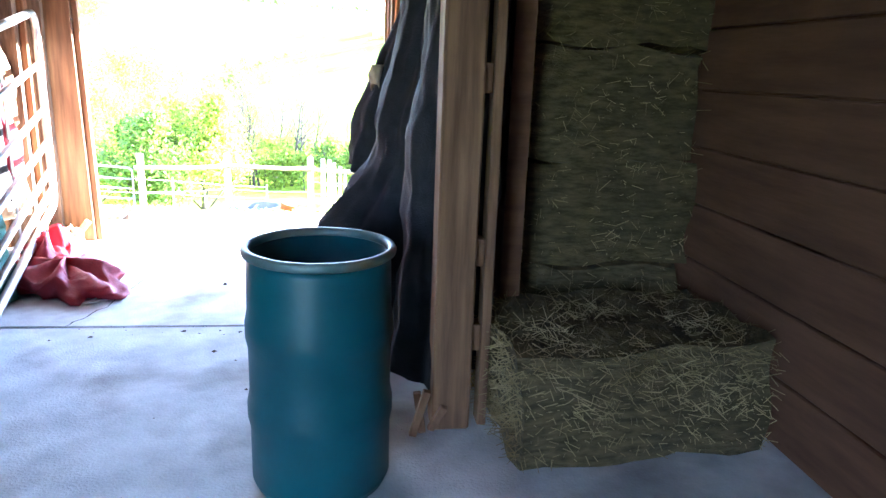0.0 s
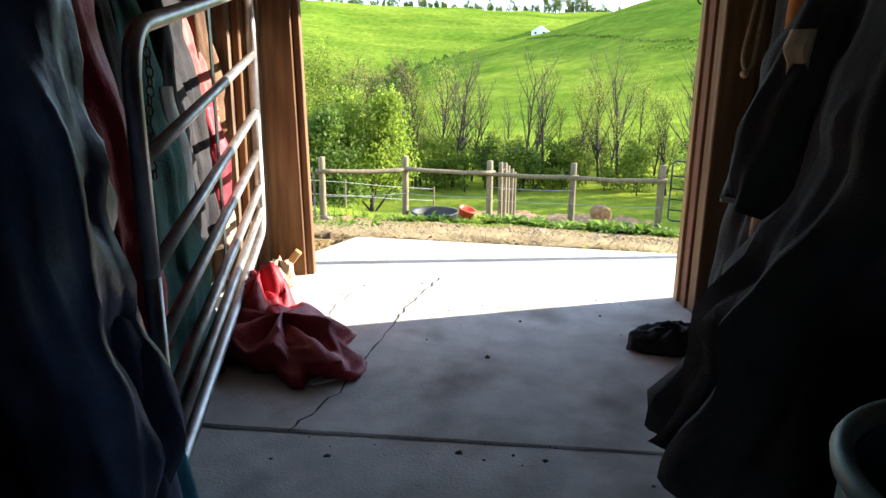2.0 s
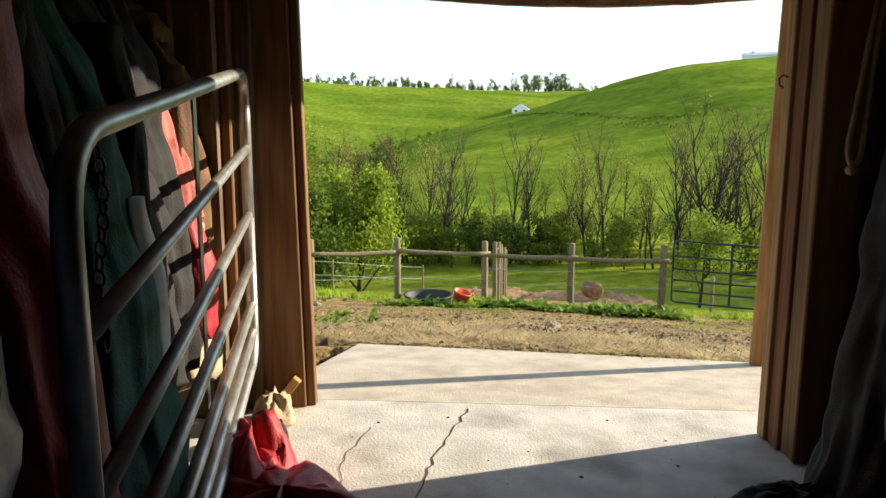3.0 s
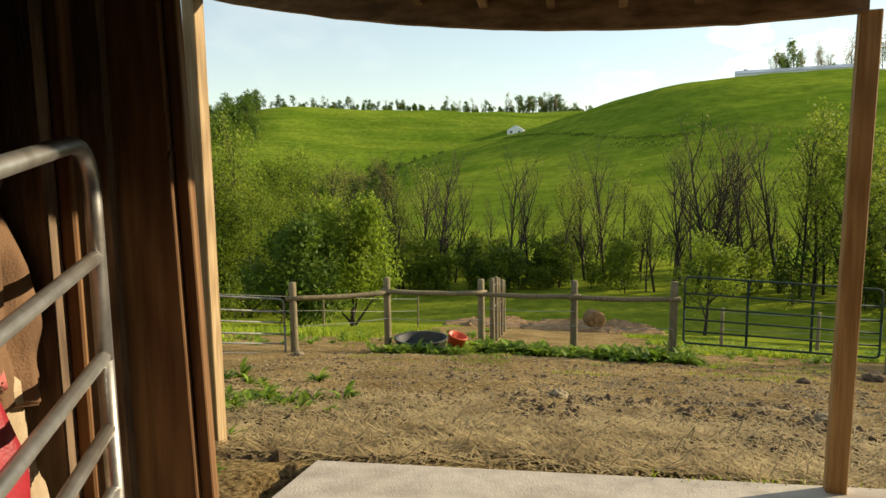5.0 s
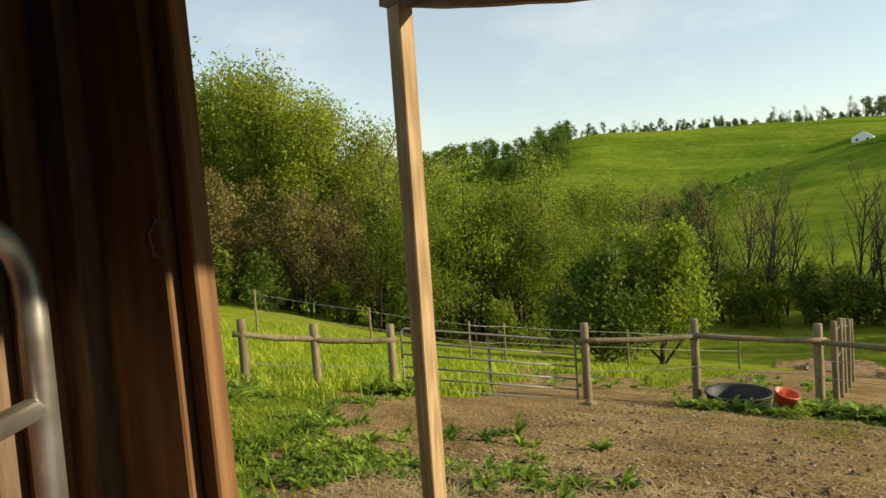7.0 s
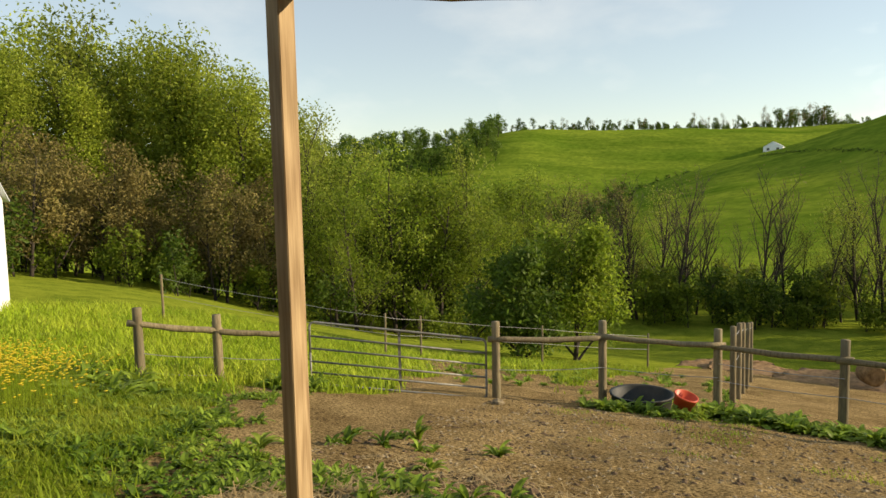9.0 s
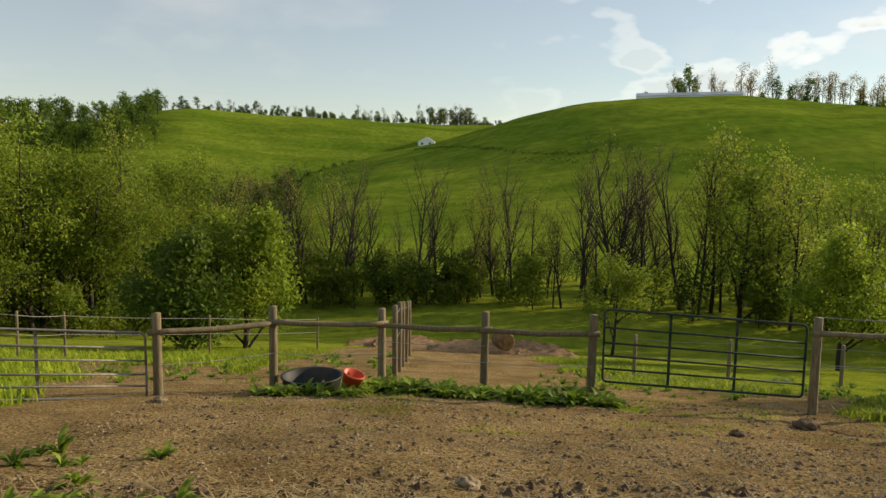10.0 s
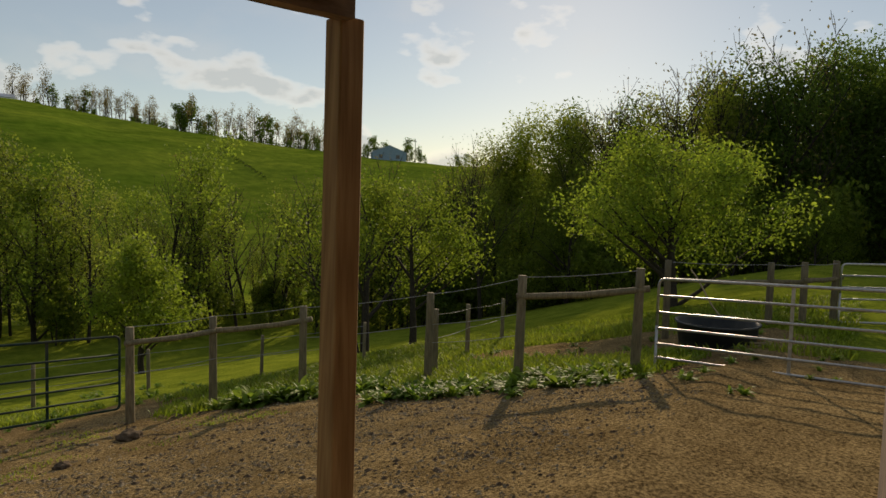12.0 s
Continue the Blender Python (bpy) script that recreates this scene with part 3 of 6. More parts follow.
def ground_mat():
    m = bpy.data.materials.new("yard_and_pasture")
    m.use_nodes = True
    t = m.node_tree
    N, L = t.nodes, t.links
    b = N["Principled BSDF"]
    b.inputs["Roughness"].default_value = 0.95
    b.inputs["Specular IOR Level"].default_value = 0.0
    tc = N.new("ShaderNodeTexCoord")
    at = N.new("ShaderNodeAttribute")
    at.attribute_name = "cover"
    sep = N.new("ShaderNodeSeparateColor")
    L.new(at.outputs["Color"], sep.inputs["Color"])

    def two(scale, c1, c2, lo=0.35, hi=0.65, detail=7, stretch=None):
        n = N.new("ShaderNodeTexNoise")
        n.inputs["Scale"].default_value, n.inputs["Detail"].default_value, n.inputs["Roughness"].default_value = scale, detail, 0.65
        if stretch:
            mp = N.new("ShaderNodeMapping")
            mp.inputs["Scale"].default_value = stretch
            L.new(tc.outputs["Object"], mp.inputs["Vector"])
            L.new(mp.outputs["Vector"], n.inputs["Vector"])
        else:
            L.new(tc.outputs["Object"], n.inputs["Vector"])
        r = N.new("ShaderNodeValToRGB")
        r.color_ramp.elements[0].position, r.color_ramp.elements[1].position = lo, hi
        r.color_ramp.elements[0].color, r.color_ramp.elements[1].color = (*c1, 1), (*c2, 1)
        L.new(n.outputs["Fac"], r.inputs["Fac"])
        return r.outputs["Color"], n.outputs["Fac"]

    def mix(f, a, c, mode="MIX"):
        x = N.new("ShaderNodeMixRGB")
        x.blend_type = mode
        if isinstance(f, float):
            x.inputs["Fac"].default_value = f
        else:
            L.new(f, x.inputs["Fac"])
        L.new(a, x.inputs["Color1"])
        L.new(c, x.inputs["Color2"])
        return x.outputs["Color"]

    def edge(fac, wob):
        """Breaks a soft share up into a ragged border."""
        a = N.new("ShaderNodeMath")
        a.operation = "MULTIPLY_ADD"
        a.inputs[1].default_value, a.inputs[2].default_value = 0.9, -0.45
        L.new(wob, a.inputs[0])
        s = N.new("ShaderNodeMath")
        s.operation = "ADD"
        L.new(fac, s.inputs[0])
        L.new(a.outputs[0], s.inputs[1])
        r = N.new("ShaderNodeMapRange")
        r.inputs["From Min"].default_value, r.inputs["From Max"].default_value = 0.38, 0.62
        L.new(s.outputs[0], r.inputs["Value"])
        return r.outputs["Result"]

    dirt, _ = two(2.2, (0.18, 0.12, 0.055), (0.33, 0.23, 0.11))
    crumbs, _ = two(30, (0.035, 0.024, 0.012), (0.57, 0.42, 0.20), 0.38, 0.62)
    dirt = mix(0.72, dirt, crumbs)
    grav, _ = two(26, (0.075, 0.058, 0.035), (0.34, 0.275, 0.16), 0.38, 0.62)
    dark, _ = two(0.9, (0.4, 0.36, 0.32), (1.1, 1.1, 1.1), 0.35, 0.6)
    dirt = mix(0.6, dirt, dark, "MULTIPLY")
    grass, _ = two(0.8, (0.10, 0.16, 0.014), (0.30, 0.35, 0.04), 0.38, 0.62)
    blades, _ = two(14, (0.05, 0.095, 0.009), (0.34, 0.38, 0.05), 0.34, 0.66)
    grass = mix(0.5, grass, blades)
    field, _ = two(0.02, (0.118, 0.192, 0.022), (0.205, 0.268, 0.035), 0.35, 0.65, stretch=(1, 2.5, 1))
    patch, _ = two(0.35, (0.55, 0.62, 0.55), (1.2, 1.15, 1.0), 0.36, 0.64)
    field = mix(0.7, field, patch, "MULTIPLY")
    mown, _ = two(0.05, (0.62, 0.72, 0.6), (1.08, 1.05, 1.0), 0.38, 0.55, stretch=(0.25, 1.4, 2.5))
    field = mix(0.75, field, mown, "MULTIPLY")
    _, w1 = two(1.8, (0, 0, 0), (1, 1, 1))
    _, w2 = two(9, (0, 0, 0), (1, 1, 1))
    col = mix(edge(sep.outputs["Blue"], w1), grass, field)
    col = mix(edge(sep.outputs["Red"], w2), col, dirt)
    col = mix(edge(sep.outputs["Green"], w2), col, grav)
    L.new(col, b.inputs["Base Color"])
    bn = N.new("ShaderNodeTexNoise")
    bn.inputs["Scale"].default_value, bn.inputs["Detail"].default_value, bn.inputs["Roughness"].default_value = 14, 8, 0.7
    L.new(tc.outputs["Object"], bn.inputs["Vector"])
    bp = N.new("ShaderNodeBump")
    bp.inputs["Strength"].default_value, bp.inputs["Distance"].default_value = 1.0, 0.09
    L.new(bn.outputs["Fac"], bp.inputs["Height"])
    L.new(bp.outputs["Normal"], b.inputs["Normal"])
    return m


ground = build_ground()
ground.data.materials.append(ground_mat())


# ---- barn and porch ----
def structure(name, bm, material, label, category="wall", smooth=False):
    return tagged(mesh_ob(name, bm, material, smooth), label, category, kind="structure")


def prism(corners_lo, z_top, z_bot, bevel=0.0):
    """A slab over a plan outline; z_top may be one height or one a corner."""
    bm = bmesh.new()
    n = len(corners_lo)
    zt = z_top if hasattr(z_top, "__len__") else [z_top] * n
    lo = [bm.verts.new((x, y, z_bot)) for x, y in corners_lo]
    hi = [bm.verts.new((x, y, z)) for (x, y), z in zip(corners_lo, zt)]
    bm.faces.new(lo[::-1])
    top = bm.faces.new(hi)
    for i in range(n):
        j = (i + 1) % n
        bm.faces.new((lo[i], lo[j], hi[j], hi[i]))
    if bevel:
        bmesh.ops.bevel(bm, geom=list(top.edges), offset=bevel, segments=2, affect="EDGES")
    return bm


floor_slab_in = structure("floor_inner", prism([(-1.0, -6.6), (4.2, -6.6), (4.2, -0.63), (-1.0, -0.555)], 0.0, -0.3, 0.012), M["concrete"], "worn grey concrete slab with dirt stains", "floor")
floor_slab_out = structure("floor_door", prism([(-1.0, -0.54), (2.2, -0.605), (2.3, 1.268), (-1.0, 1.29)], 0.0, -0.3, 0.012), M["concrete"], "worn grey concrete slab at the doorway", "floor")
floor_joint = structure("floor_joint", box((-0.99, -0.66, -0.2), (4.1, -0.51, -0.018)), M["joint"], "dirt-filled joint between two floor slabs", "floor")
floor_apron = structure("floor_apron", prism([(-0.60, 1.30), (2.75, 1.278), (2.64, 2.58), (-0.36, 2.86)], [-0.012, -0.012, -0.19, -0.19], -0.5, 0.012), M["apron"], "sunlit concrete apron sloping to the yard", "floor")


def crack(points, width):
    """A jagged crack with broken edges."""
    bm = bmesh.new()
    rnd = random.Random(4)
    pts = [Vector(p) for p in points]
    dense = []
    for a, b in zip(pts, pts[1:]):
        for k in range(9):
            p = a.lerp(b, k / 9)
            dense.append(p + Vector((rnd.uniform(-0.012, 0.012), rnd.uniform(-0.012, 0.012), 0)))
    rows = [(bm.verts.new(p + Vector((-width * rnd.uniform(0.3, 1.1), 0, 0))), bm.verts.new(p + Vector((width * rnd.uniform(0.3, 1.1), 0, 0)))) for p in dense]
    for (a, b), (c, d) in zip(rows, rows[1:]):
        bm.faces.new((a, b, d, c))
    return bm


structure("floor_crack", crack([(0.12, -0.56, 0.002), (0.22, -0.27, 0.002), (0.305, 0.40, 0.002), (0.37, 0.80, 0.002), (0.49, 1.25, 0.002)], 0.005), M["joint"], "thin jagged crack across the concrete", "floor")
structure("floor_crack_2", crack([(0.02, 0.35, 0.002), (-0.02, 0.65, 0.002), (0.05, 1.0, 0.002)], 0.003), M["joint"], "hairline crack in the concrete", "floor")


# shell
structure("wall_left", box((-1.12, -6.6, 0), (-1.0, 1.0, 2.75)), M["old_wood"], "dark old board wall with coat hooks")
structure("wall_back_left", box((-1.12, -6.75, 0), (-1.0, -6.6, 2.75)), M["old_wood"], "dark old board wall beside the back opening")
structure("wall_back_right", box((0.1, -6.75, 0), (4.32, -6.6, 2.75)), M["old_wood"], "dark old board wall beside the back opening")
structure("wall_back_top", box((-1.0, -6.75, 2.4), (0.1, -6.6, 2.75)), M["old_wood"], "dark boards above the back opening")
structure("wall_right", box((4.2, -6.6, 0), (4.32, 0.885, 2.75)), M["old_wood"], "dark old board wall")
structure("wall_front_left", box((-6.0, 1.12, -0.4), (-0.50, 1.27, 2.75)), M["old_wood"], "old board wall beside the doorway")
structure("wall_front_right", box((1.935, 0.89, -0.4), (4.32, 0.96, 2.75)), M["old_wood"], "old board wall beside the doorway")
structure("wall_front_top", box((-0.62, 0.9, 2.34), (1.93, 1.2, 2.75)), M["old_wood"], "boards above the doorway")
structure("wall_partition", box((2.10, -1.36, 0), (2.18, 0.885, 2.75)), M["ply"], "brown board partition behind hanging coats")
stall_side = structure("wall_stall", box((3.05, -6.6, 0), (3.12, -0.2, 2.75)), M["ply"], "brown board side wall of the hay stall")
for k in range(11):
    part("plank", box((3.022, -6.58, 0.01 + k * 0.248), (3.048, -0.2, 0.25 + k * 0.248), 0.005), M["ply"], stall_side)
structure("ceiling", box((-1.12, -6.75, 2.752), (4.32, 0.96, 2.85)), M["old_wood"], "dark loft boards", "ceiling")


def post_box(name, lo, hi, material, label, lean=0.0, bevel=0.006):
    bm = box(lo, hi, bevel)
    if lean:
        for v in bm.verts:
            v.co.x += lean * (v.co.z - lo[2])
    return tagged(mesh_ob(name, bm, material), label, "post", kind="structure")


def door_jamb_left():
    """Built-up post on the left of the doorway: wide plank, edge strip, brace at its foot."""
    t = thing("door_post", (-0.37, 1.12, 0), "built-up fir door post with a bare sunlit edge", "post", kind="structure")
    l = -0.02
    def put(name, lo, hi, m, label=""):
        bm = box(lo, hi, 0.004)
        for v in bm.verts:
            v.co.x += l * v.co.z
        part(name, bm, M[m], t, label)
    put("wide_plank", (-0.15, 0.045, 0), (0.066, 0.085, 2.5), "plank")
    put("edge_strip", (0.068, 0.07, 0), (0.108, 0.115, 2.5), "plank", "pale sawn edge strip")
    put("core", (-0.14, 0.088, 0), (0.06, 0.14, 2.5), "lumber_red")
    bm = bmesh.new()
    add_box(bm, (-0.02, 0, -0.13), (0.022, 0.04, 0.09), 0.003, pose(-0.02, 0.0, 0.08, 0, 38, 0))
    part("foot_brace", bm, M["lumber"], t)
    part("hook", tube([(0.05, 0.045, 1.52), (0.05, 0.02, 1.52), (0.05, 0.005, 1.50), (0.05, 0.01, 1.465), (0.05, 0.03, 1.455)], 0.004, 6), M["iron"], t, "small iron hook")
    return t


def door_jamb_right():
    t = thing("door_post", (1.742, 0.83, 0), "stepped fir door post with planed edges", "post", kind="structure")
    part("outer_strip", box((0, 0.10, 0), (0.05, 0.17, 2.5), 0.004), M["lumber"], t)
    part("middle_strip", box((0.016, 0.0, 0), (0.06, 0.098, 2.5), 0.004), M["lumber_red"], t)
    # room side takes the fir darkened for shade
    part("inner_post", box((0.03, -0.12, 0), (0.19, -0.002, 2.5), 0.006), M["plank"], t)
    part("hook", tube([(0.004, 0.13, 1.52), (-0.02, 0.13, 1.53), (-0.035, 0.13, 1.515), (-0.03, 0.13, 1.49), (-0.015, 0.13, 1.48)], 0.004, 6), M["iron"], t, "small iron hook")
    return t


door_jamb_left()
door_jamb_right()
post_box("wall_stud", (-0.62, 1.06, 0), (-0.575, 1.2, 2.5), M["plank"], "bare fir stud beside the door post")
post_box("wall_stud", (-0.86, 0.96, 0), (-0.78, 1.1, 2.5), M["plank"], "bare fir stud beside the door post")
post_box("wall_stud", (-0.72, 1.06, 0), (-0.68, 1.14, 2.5), M["lumber_red"], "dark fir stud beside the door post")
structure("wall_corner", box((-1.0, 1.0, 0), (-0.62, 1.12, 2.75)), M["old_wood"], "dark boards in the corner by the doorway")
for k in range(9):
    structure("ceiling_joist", box((-1.0, -6.2 + k * 0.8, 2.56), (4.2, -6.15 + k * 0.8, 2.75)), M["old_wood"], "dark loft joist", "joist")

# porch
PL, PR = Vector((-1.11, 3.31, -0.33)), Vector((2.34, 2.53, -0.2))


def porch_post(base, top, size, material, label, lean=(0, 0)):
    t = thing("porch_post", base, label, "post", "porch posts", rz=-17)
    s = size / 2
    bm = box((-s, -s, 0), (s, s, top - base.z), 0.005)
    for v in bm.verts:
        v.co.x += lean[0] * v.co.z
        v.co.y += lean[1] * v.co.z
    part("shaft", bm, material, t)
    return t


porch_post(PL, 2.47, 0.092, M["treated"], "pale square treated-wood porch post with knots")
porch_post(PR, 2.145, 0.092, M["orange_post"], "orange-brown square wooden porch post", (0.017, 0.024))


def header_z(s):
    """Underside of the sagging header, s from the left post (0) to the right (1)."""
    return 2.47 + (2.13 - 2.47) * s - 0.52 * s * (1 - s)


def porch_roof():
    t = thing("porch_roof", (0, 0, 0), "old open porch roof with sagging header and rafters", "roof", kind="structure")
    d = PR - PL
    d.z = 0
    ln = d.length
    u = d.normalized()
    nrm = Vector((-u.y, u.x, 0))
    for nm, off, hgt, thick, m in (("header", 0.0, 0.20, 0.06, "roof_wood"), ("fascia", 0.10, 0.16, 0.025, "old_wood")):
        bm = bmesh.new()
        secs = []
        for k in range(41):
            s = -0.03 + 1.035 * k / 40
            p = PL + u * (s * ln) + nrm * (off - thick / 2)
            z = header_z(s) + (0.05 if nm == "fascia" else 0)
            jag = 0.006 * fbm(s * 9, off, 2.0)
            q = p + nrm * thick
            secs.append([bm.verts.new((p.x, p.y, z + jag)), bm.verts.new((q.x, q.y, z + jag)), bm.verts.new((q.x, q.y, z + hgt)), bm.verts.new((p.x, p.y, z + hgt))])
        for a, b in zip(secs, secs[1:]):
            for i in range(4):
                bm.faces.new((a[i], a[(i + 1) % 4], b[(i + 1) % 4], b[i]))
        bm.faces.new(secs[0][::-1])
        bm.faces.new(secs[-1])
        part(nm, bm, M[m], t)
    n = 11
    for k in range(n):
        s = -0.01 + 1.0 * k / (n - 1)
        p = PL + u * (s * ln)
        zt = header_z(s) + 0.07
        bm = bmesh.new()
        a = Vector((p.x - 0.25, 1.2, zt + 0.32))
        b = Vector((p.x + 0.05, p.y + 0.12, zt))
        dd = (b - a)
        rot = dd.to_track_quat("Y", "Z").to_matrix().to_4x4()
        add_box(bm, (-0.022, 0, 0), (0.022, dd.length, 0.13), 0.003, Matrix.Translation(a) @ rot)
        part("rafter", bm, M["roof_wood"], t)
    nb = 12
    for k in range(nb):
        f0, f1 = k / nb, (k + 0.96) / nb
        bm = bmesh.new()
        ring = []
        for s in (-0.03, 0.25, 0.5, 0.75, 1.0):
            p = PL + u * (s * ln)
            a, b = Vector((p.x - 0.25, 1.2, header_z(s) + 0.53)), Vector((p.x + 0.05, p.y + 0.2, header_z(s) + 0.21))
            q0, q1 = a.lerp(b, f0), a.lerp(b, f1)
            ring.append([bm.verts.new(q0), bm.verts.new(q1), bm.verts.new(q1 + Vector((0, 0, 0.025))), bm.verts.new(q0 + Vector((0, 0, 0.025)))])
        for a, b in zip(ring, ring[1:]):
            for i in range(4):
                bm.faces.new((a[i], a[(i + 1) % 4], b[(i + 1) % 4], b[i]))
        bm.faces.new(ring[0][::-1])
        bm.faces.new(ring[-1])
        part("roof_board", bm, M["roof_wood"], t)
    return t


porch_roof()


# ---- fences and gates ----
def polar(bearing, r):
    return EYE[0] + r * math.sin(radians(bearing)), EYE[1] + r * math.cos(radians(bearing))


def round_post(bm, p, top, r, seed=0):
    rnd = random.Random(seed)
    lean = Vector((rnd.uniform(-0.02, 0.02), rnd.uniform(-0.02, 0.02), 0))
    h = top - p[2] + 0.25
    pts, rad = [], []
    for k in range(7):
        f = k / 6
        pts.append(Vector((p[0], p[1], p[2] - 0.25)) + Vector((0, 0, h * f)) + lean * f)
        rad.append(r * (1.08 - 0.14 * f) * rnd.uniform(0.97, 1.03))
    add_tube(bm, pts, rad, 10)


def pole(a, b, r, sag=0.02, seed=0):
    rnd = random.Random(seed)
    a, b = Vector(a), Vector(b)
    pts = [a.lerp(b, k / 6) + Vector((0, 0, -sag * math.sin(math.pi * k / 6) + rnd.uniform(-0.008, 0.008))) for k in range(7)]
    return tube(pts, [r * rnd.uniform(0.9, 1.08) for _ in pts], 8)


def fence(label, posts, rails=(), wires=(), group="", r=0.075):
    """posts: (x, y, height of the top); rails and wires join posts by number at heights below the top."""
    t = thing("fence", (0, 0, 0), label, "fence", group)
    tops = []
    for i, (x, y, top) in enumerate(posts):
        bm = bmesh.new()
        round_post(bm, (x, y, ground_z(x, y)), top, r, i + int(x * 10))
        part("post", bm, M["fence"], t, smooth=True)
        tops.append(Vector((x, y, top)))
    for i, j, down in rails:
        a, b = tops[i] - Vector((0, 0, down)), tops[j] - Vector((0, 0, down))
        off = Vector((0, -r * 0.7, 0))
        d = (b - a).normalized() * 0.12
        part("rail", pole(a + off - d, b + off + d, 0.052, 0.03, i * 7 + j), M["fence"], t, smooth=True)
    for i, j, down in wires:
        a, b = tops[i] - Vector((0, 0, down)), tops[j] - Vector((0, 0, down))
        pts = [a.lerp(b, k / 6) + Vector((0, -r, -0.03 * math.sin(math.pi * k / 6))) for k in range(7)]
        part("wire", tube(pts, 0.006, 5), M["wire"], t)
    return t


FENCE_MID = [(-3.06, 12.2, -0.80), (-1.37, 13.3, -0.90), (0.60, 13.6, -1.0), (2.45, 12.9, -0.92), (4.24, 12.3, -0.84)]
fence("weathered wooden post-and-rail fence of round poles", FENCE_MID,
      [(0, 1, 0.30), (1, 2, 0.27), (2, 3, 0.30), (3, 4, 0.32)],
      [(0, 1, 0.85), (1, 2, 0.85), (2, 3, 0.9), (2, 3, 0.6), (3, 4, 0.9)])
fence("weathered round-pole fence beside the meadow", [(-7.83, 8.75, -0.19), (-7.05, 9.65, -0.42), (-6.04, 10.5, -0.57)],
      [(0, 1, 0.24), (1, 2, 0.26)], [(0, 1, 0.7), (1, 2, 0.7), (0, 1, 1.0)])
FENCE_R = [(8.07, 11.9, -0.80), (9.64, 11.6, -0.78), (10.5, 10.1, -0.52), (11.7, 8.02, -0.18), (10.78, 5.72, 0.41), (11.46, 4.02, 0.61)]
fence("weathered pole fence with wires along the pasture", FENCE_R, [(0, 1, 0.26), (1, 2, 0.26), (4, 5, 0.33)],
      [(0, 1, -0.02), (1, 2, -0.02), (2, 3, 0.02), (3, 4, 0.02), (4, 5, 0.02), (2, 3, 0.6), (3, 4, 0.6), (3, 4, 0.95), (0, 1, 0.8), (1, 2, 0.8)])
far_fence = [(*(polar(bb, r)), 0.42 + 0.03 * k) for k, (bb, r) in enumerate(((76.0, 16.0), (83.4, 16.6), (85.7, 16.9), (87.7, 17.6)))]
fence("weathered pole fence behind the water tub", far_fence, [(0, 1, 0.42), (1, 2, 0.40), (2, 3, 0.38)], [(0, 1, 0.04), (1, 2, 0.04), (2, 3, 0.04)])
# divider running away behind the middle post
fence("weathered posts and wire dividing two paddocks", [(0.86, 15.2, -1.25), (0.98, 16.9, -1.5), (1.1, 18.8, -1.85), (1.25, 21.2, -2.3), (1.45, 24.5, -2.9)], [],
      [(0, 1, 0.15), (1, 2, 0.15), (2, 3, 0.15), (3, 4, 0.15), (0, 1, 0.7), (1, 2, 0.7), (2, 3, 0.7)], r=0.06)


def far_posts(label, pts, h, r):
    p3 = [(x, y, ground_z(x, y) + h) for x, y in pts]
    n = len(p3)
    return fence(label, p3, [], [(i, i + 1, d) for i in range(n - 1) for d in (0.1, 0.6)], r=r)


far_posts("thin dark posts and wire across the lower pasture", [(-14, 15.5), (-11, 17), (-8.6, 18.6), (-7.9, 19.6), (-5, 23), (-2, 27)], 1.35, 0.035)
far_posts("thin posts and wire across the pasture", [(7.5, 19), (10, 18.6), (12.5, 17.5), (15.0, 15.8), (17.0, 13.6)], 1.2, 0.05)
far_posts("weathered posts and wire in the sunny pasture", [(12.9, 8.6), (16.5, 9.8), (20, 10.5)], 1.35, 0.06)
far_posts("wire fence posts in front of the white shed", [(-9.3, 7.4), (-11.2, 6.0), (-13.5, 4.6)], 1.2, 0.05)


def tube_gate(label, a, b, z0a, z0b, height, levels, stays, material, r=0.022, sag=0.0, name="metal_gate", group="", height_b=None):
    """A tube gate from a to b (plan points), its foot at z0a and z0b."""
    t = thing(name, (0, 0, 0), label, "gate", group)
    A, B = Vector((a[0], a[1], z0a)), Vector((b[0], b[1], z0b))
    up = Vector((0, 0, height))
    upb = Vector((0, 0, height_b or height))
    part("frame", tube(bend([A + up * 0.5, A + up, B + upb, B + upb * 0.5], 0.11 if not sag else 0.16, 6), r, 10), material, t, smooth=True)
    part("frame_foot", tube(bend([A + up * 0.5, A, B, B + upb * 0.5], 0.09 if not sag else 0.12, 5), r, 10), material, t, smooth=True)
    for lv in levels:
        part("bar", tube([A + up * lv, A.lerp(B, 0.5) + (up + upb) * (lv / 2), B + upb * lv], r * 0.85, 10), material, t, smooth=True)
    for s in stays:
        p = A.lerp(B, s)
        u = (B - A).normalized() * 0.024
        n = Vector((-u.y, u.x, 0)).normalized() * (r + 0.004)
        bm = bmesh.new()
        for sg in (1,):
            q = [p - u + n * sg, p + u + n * sg]
            vs = [bm.verts.new(v) for v in (q[0], q[1], q[1] + up, q[0] + up)]
            ws = [bm.verts.new(v.co + n * 0.2) for v in vs]
            bm.faces.new(vs[::-1]); bm.faces.new(ws)
            for i in range(4):
                bm.faces.new((vs[i], vs[(i + 1) % 4], ws[(i + 1) % 4], ws[i]))
        part("stay", bm, material, t)
    return t


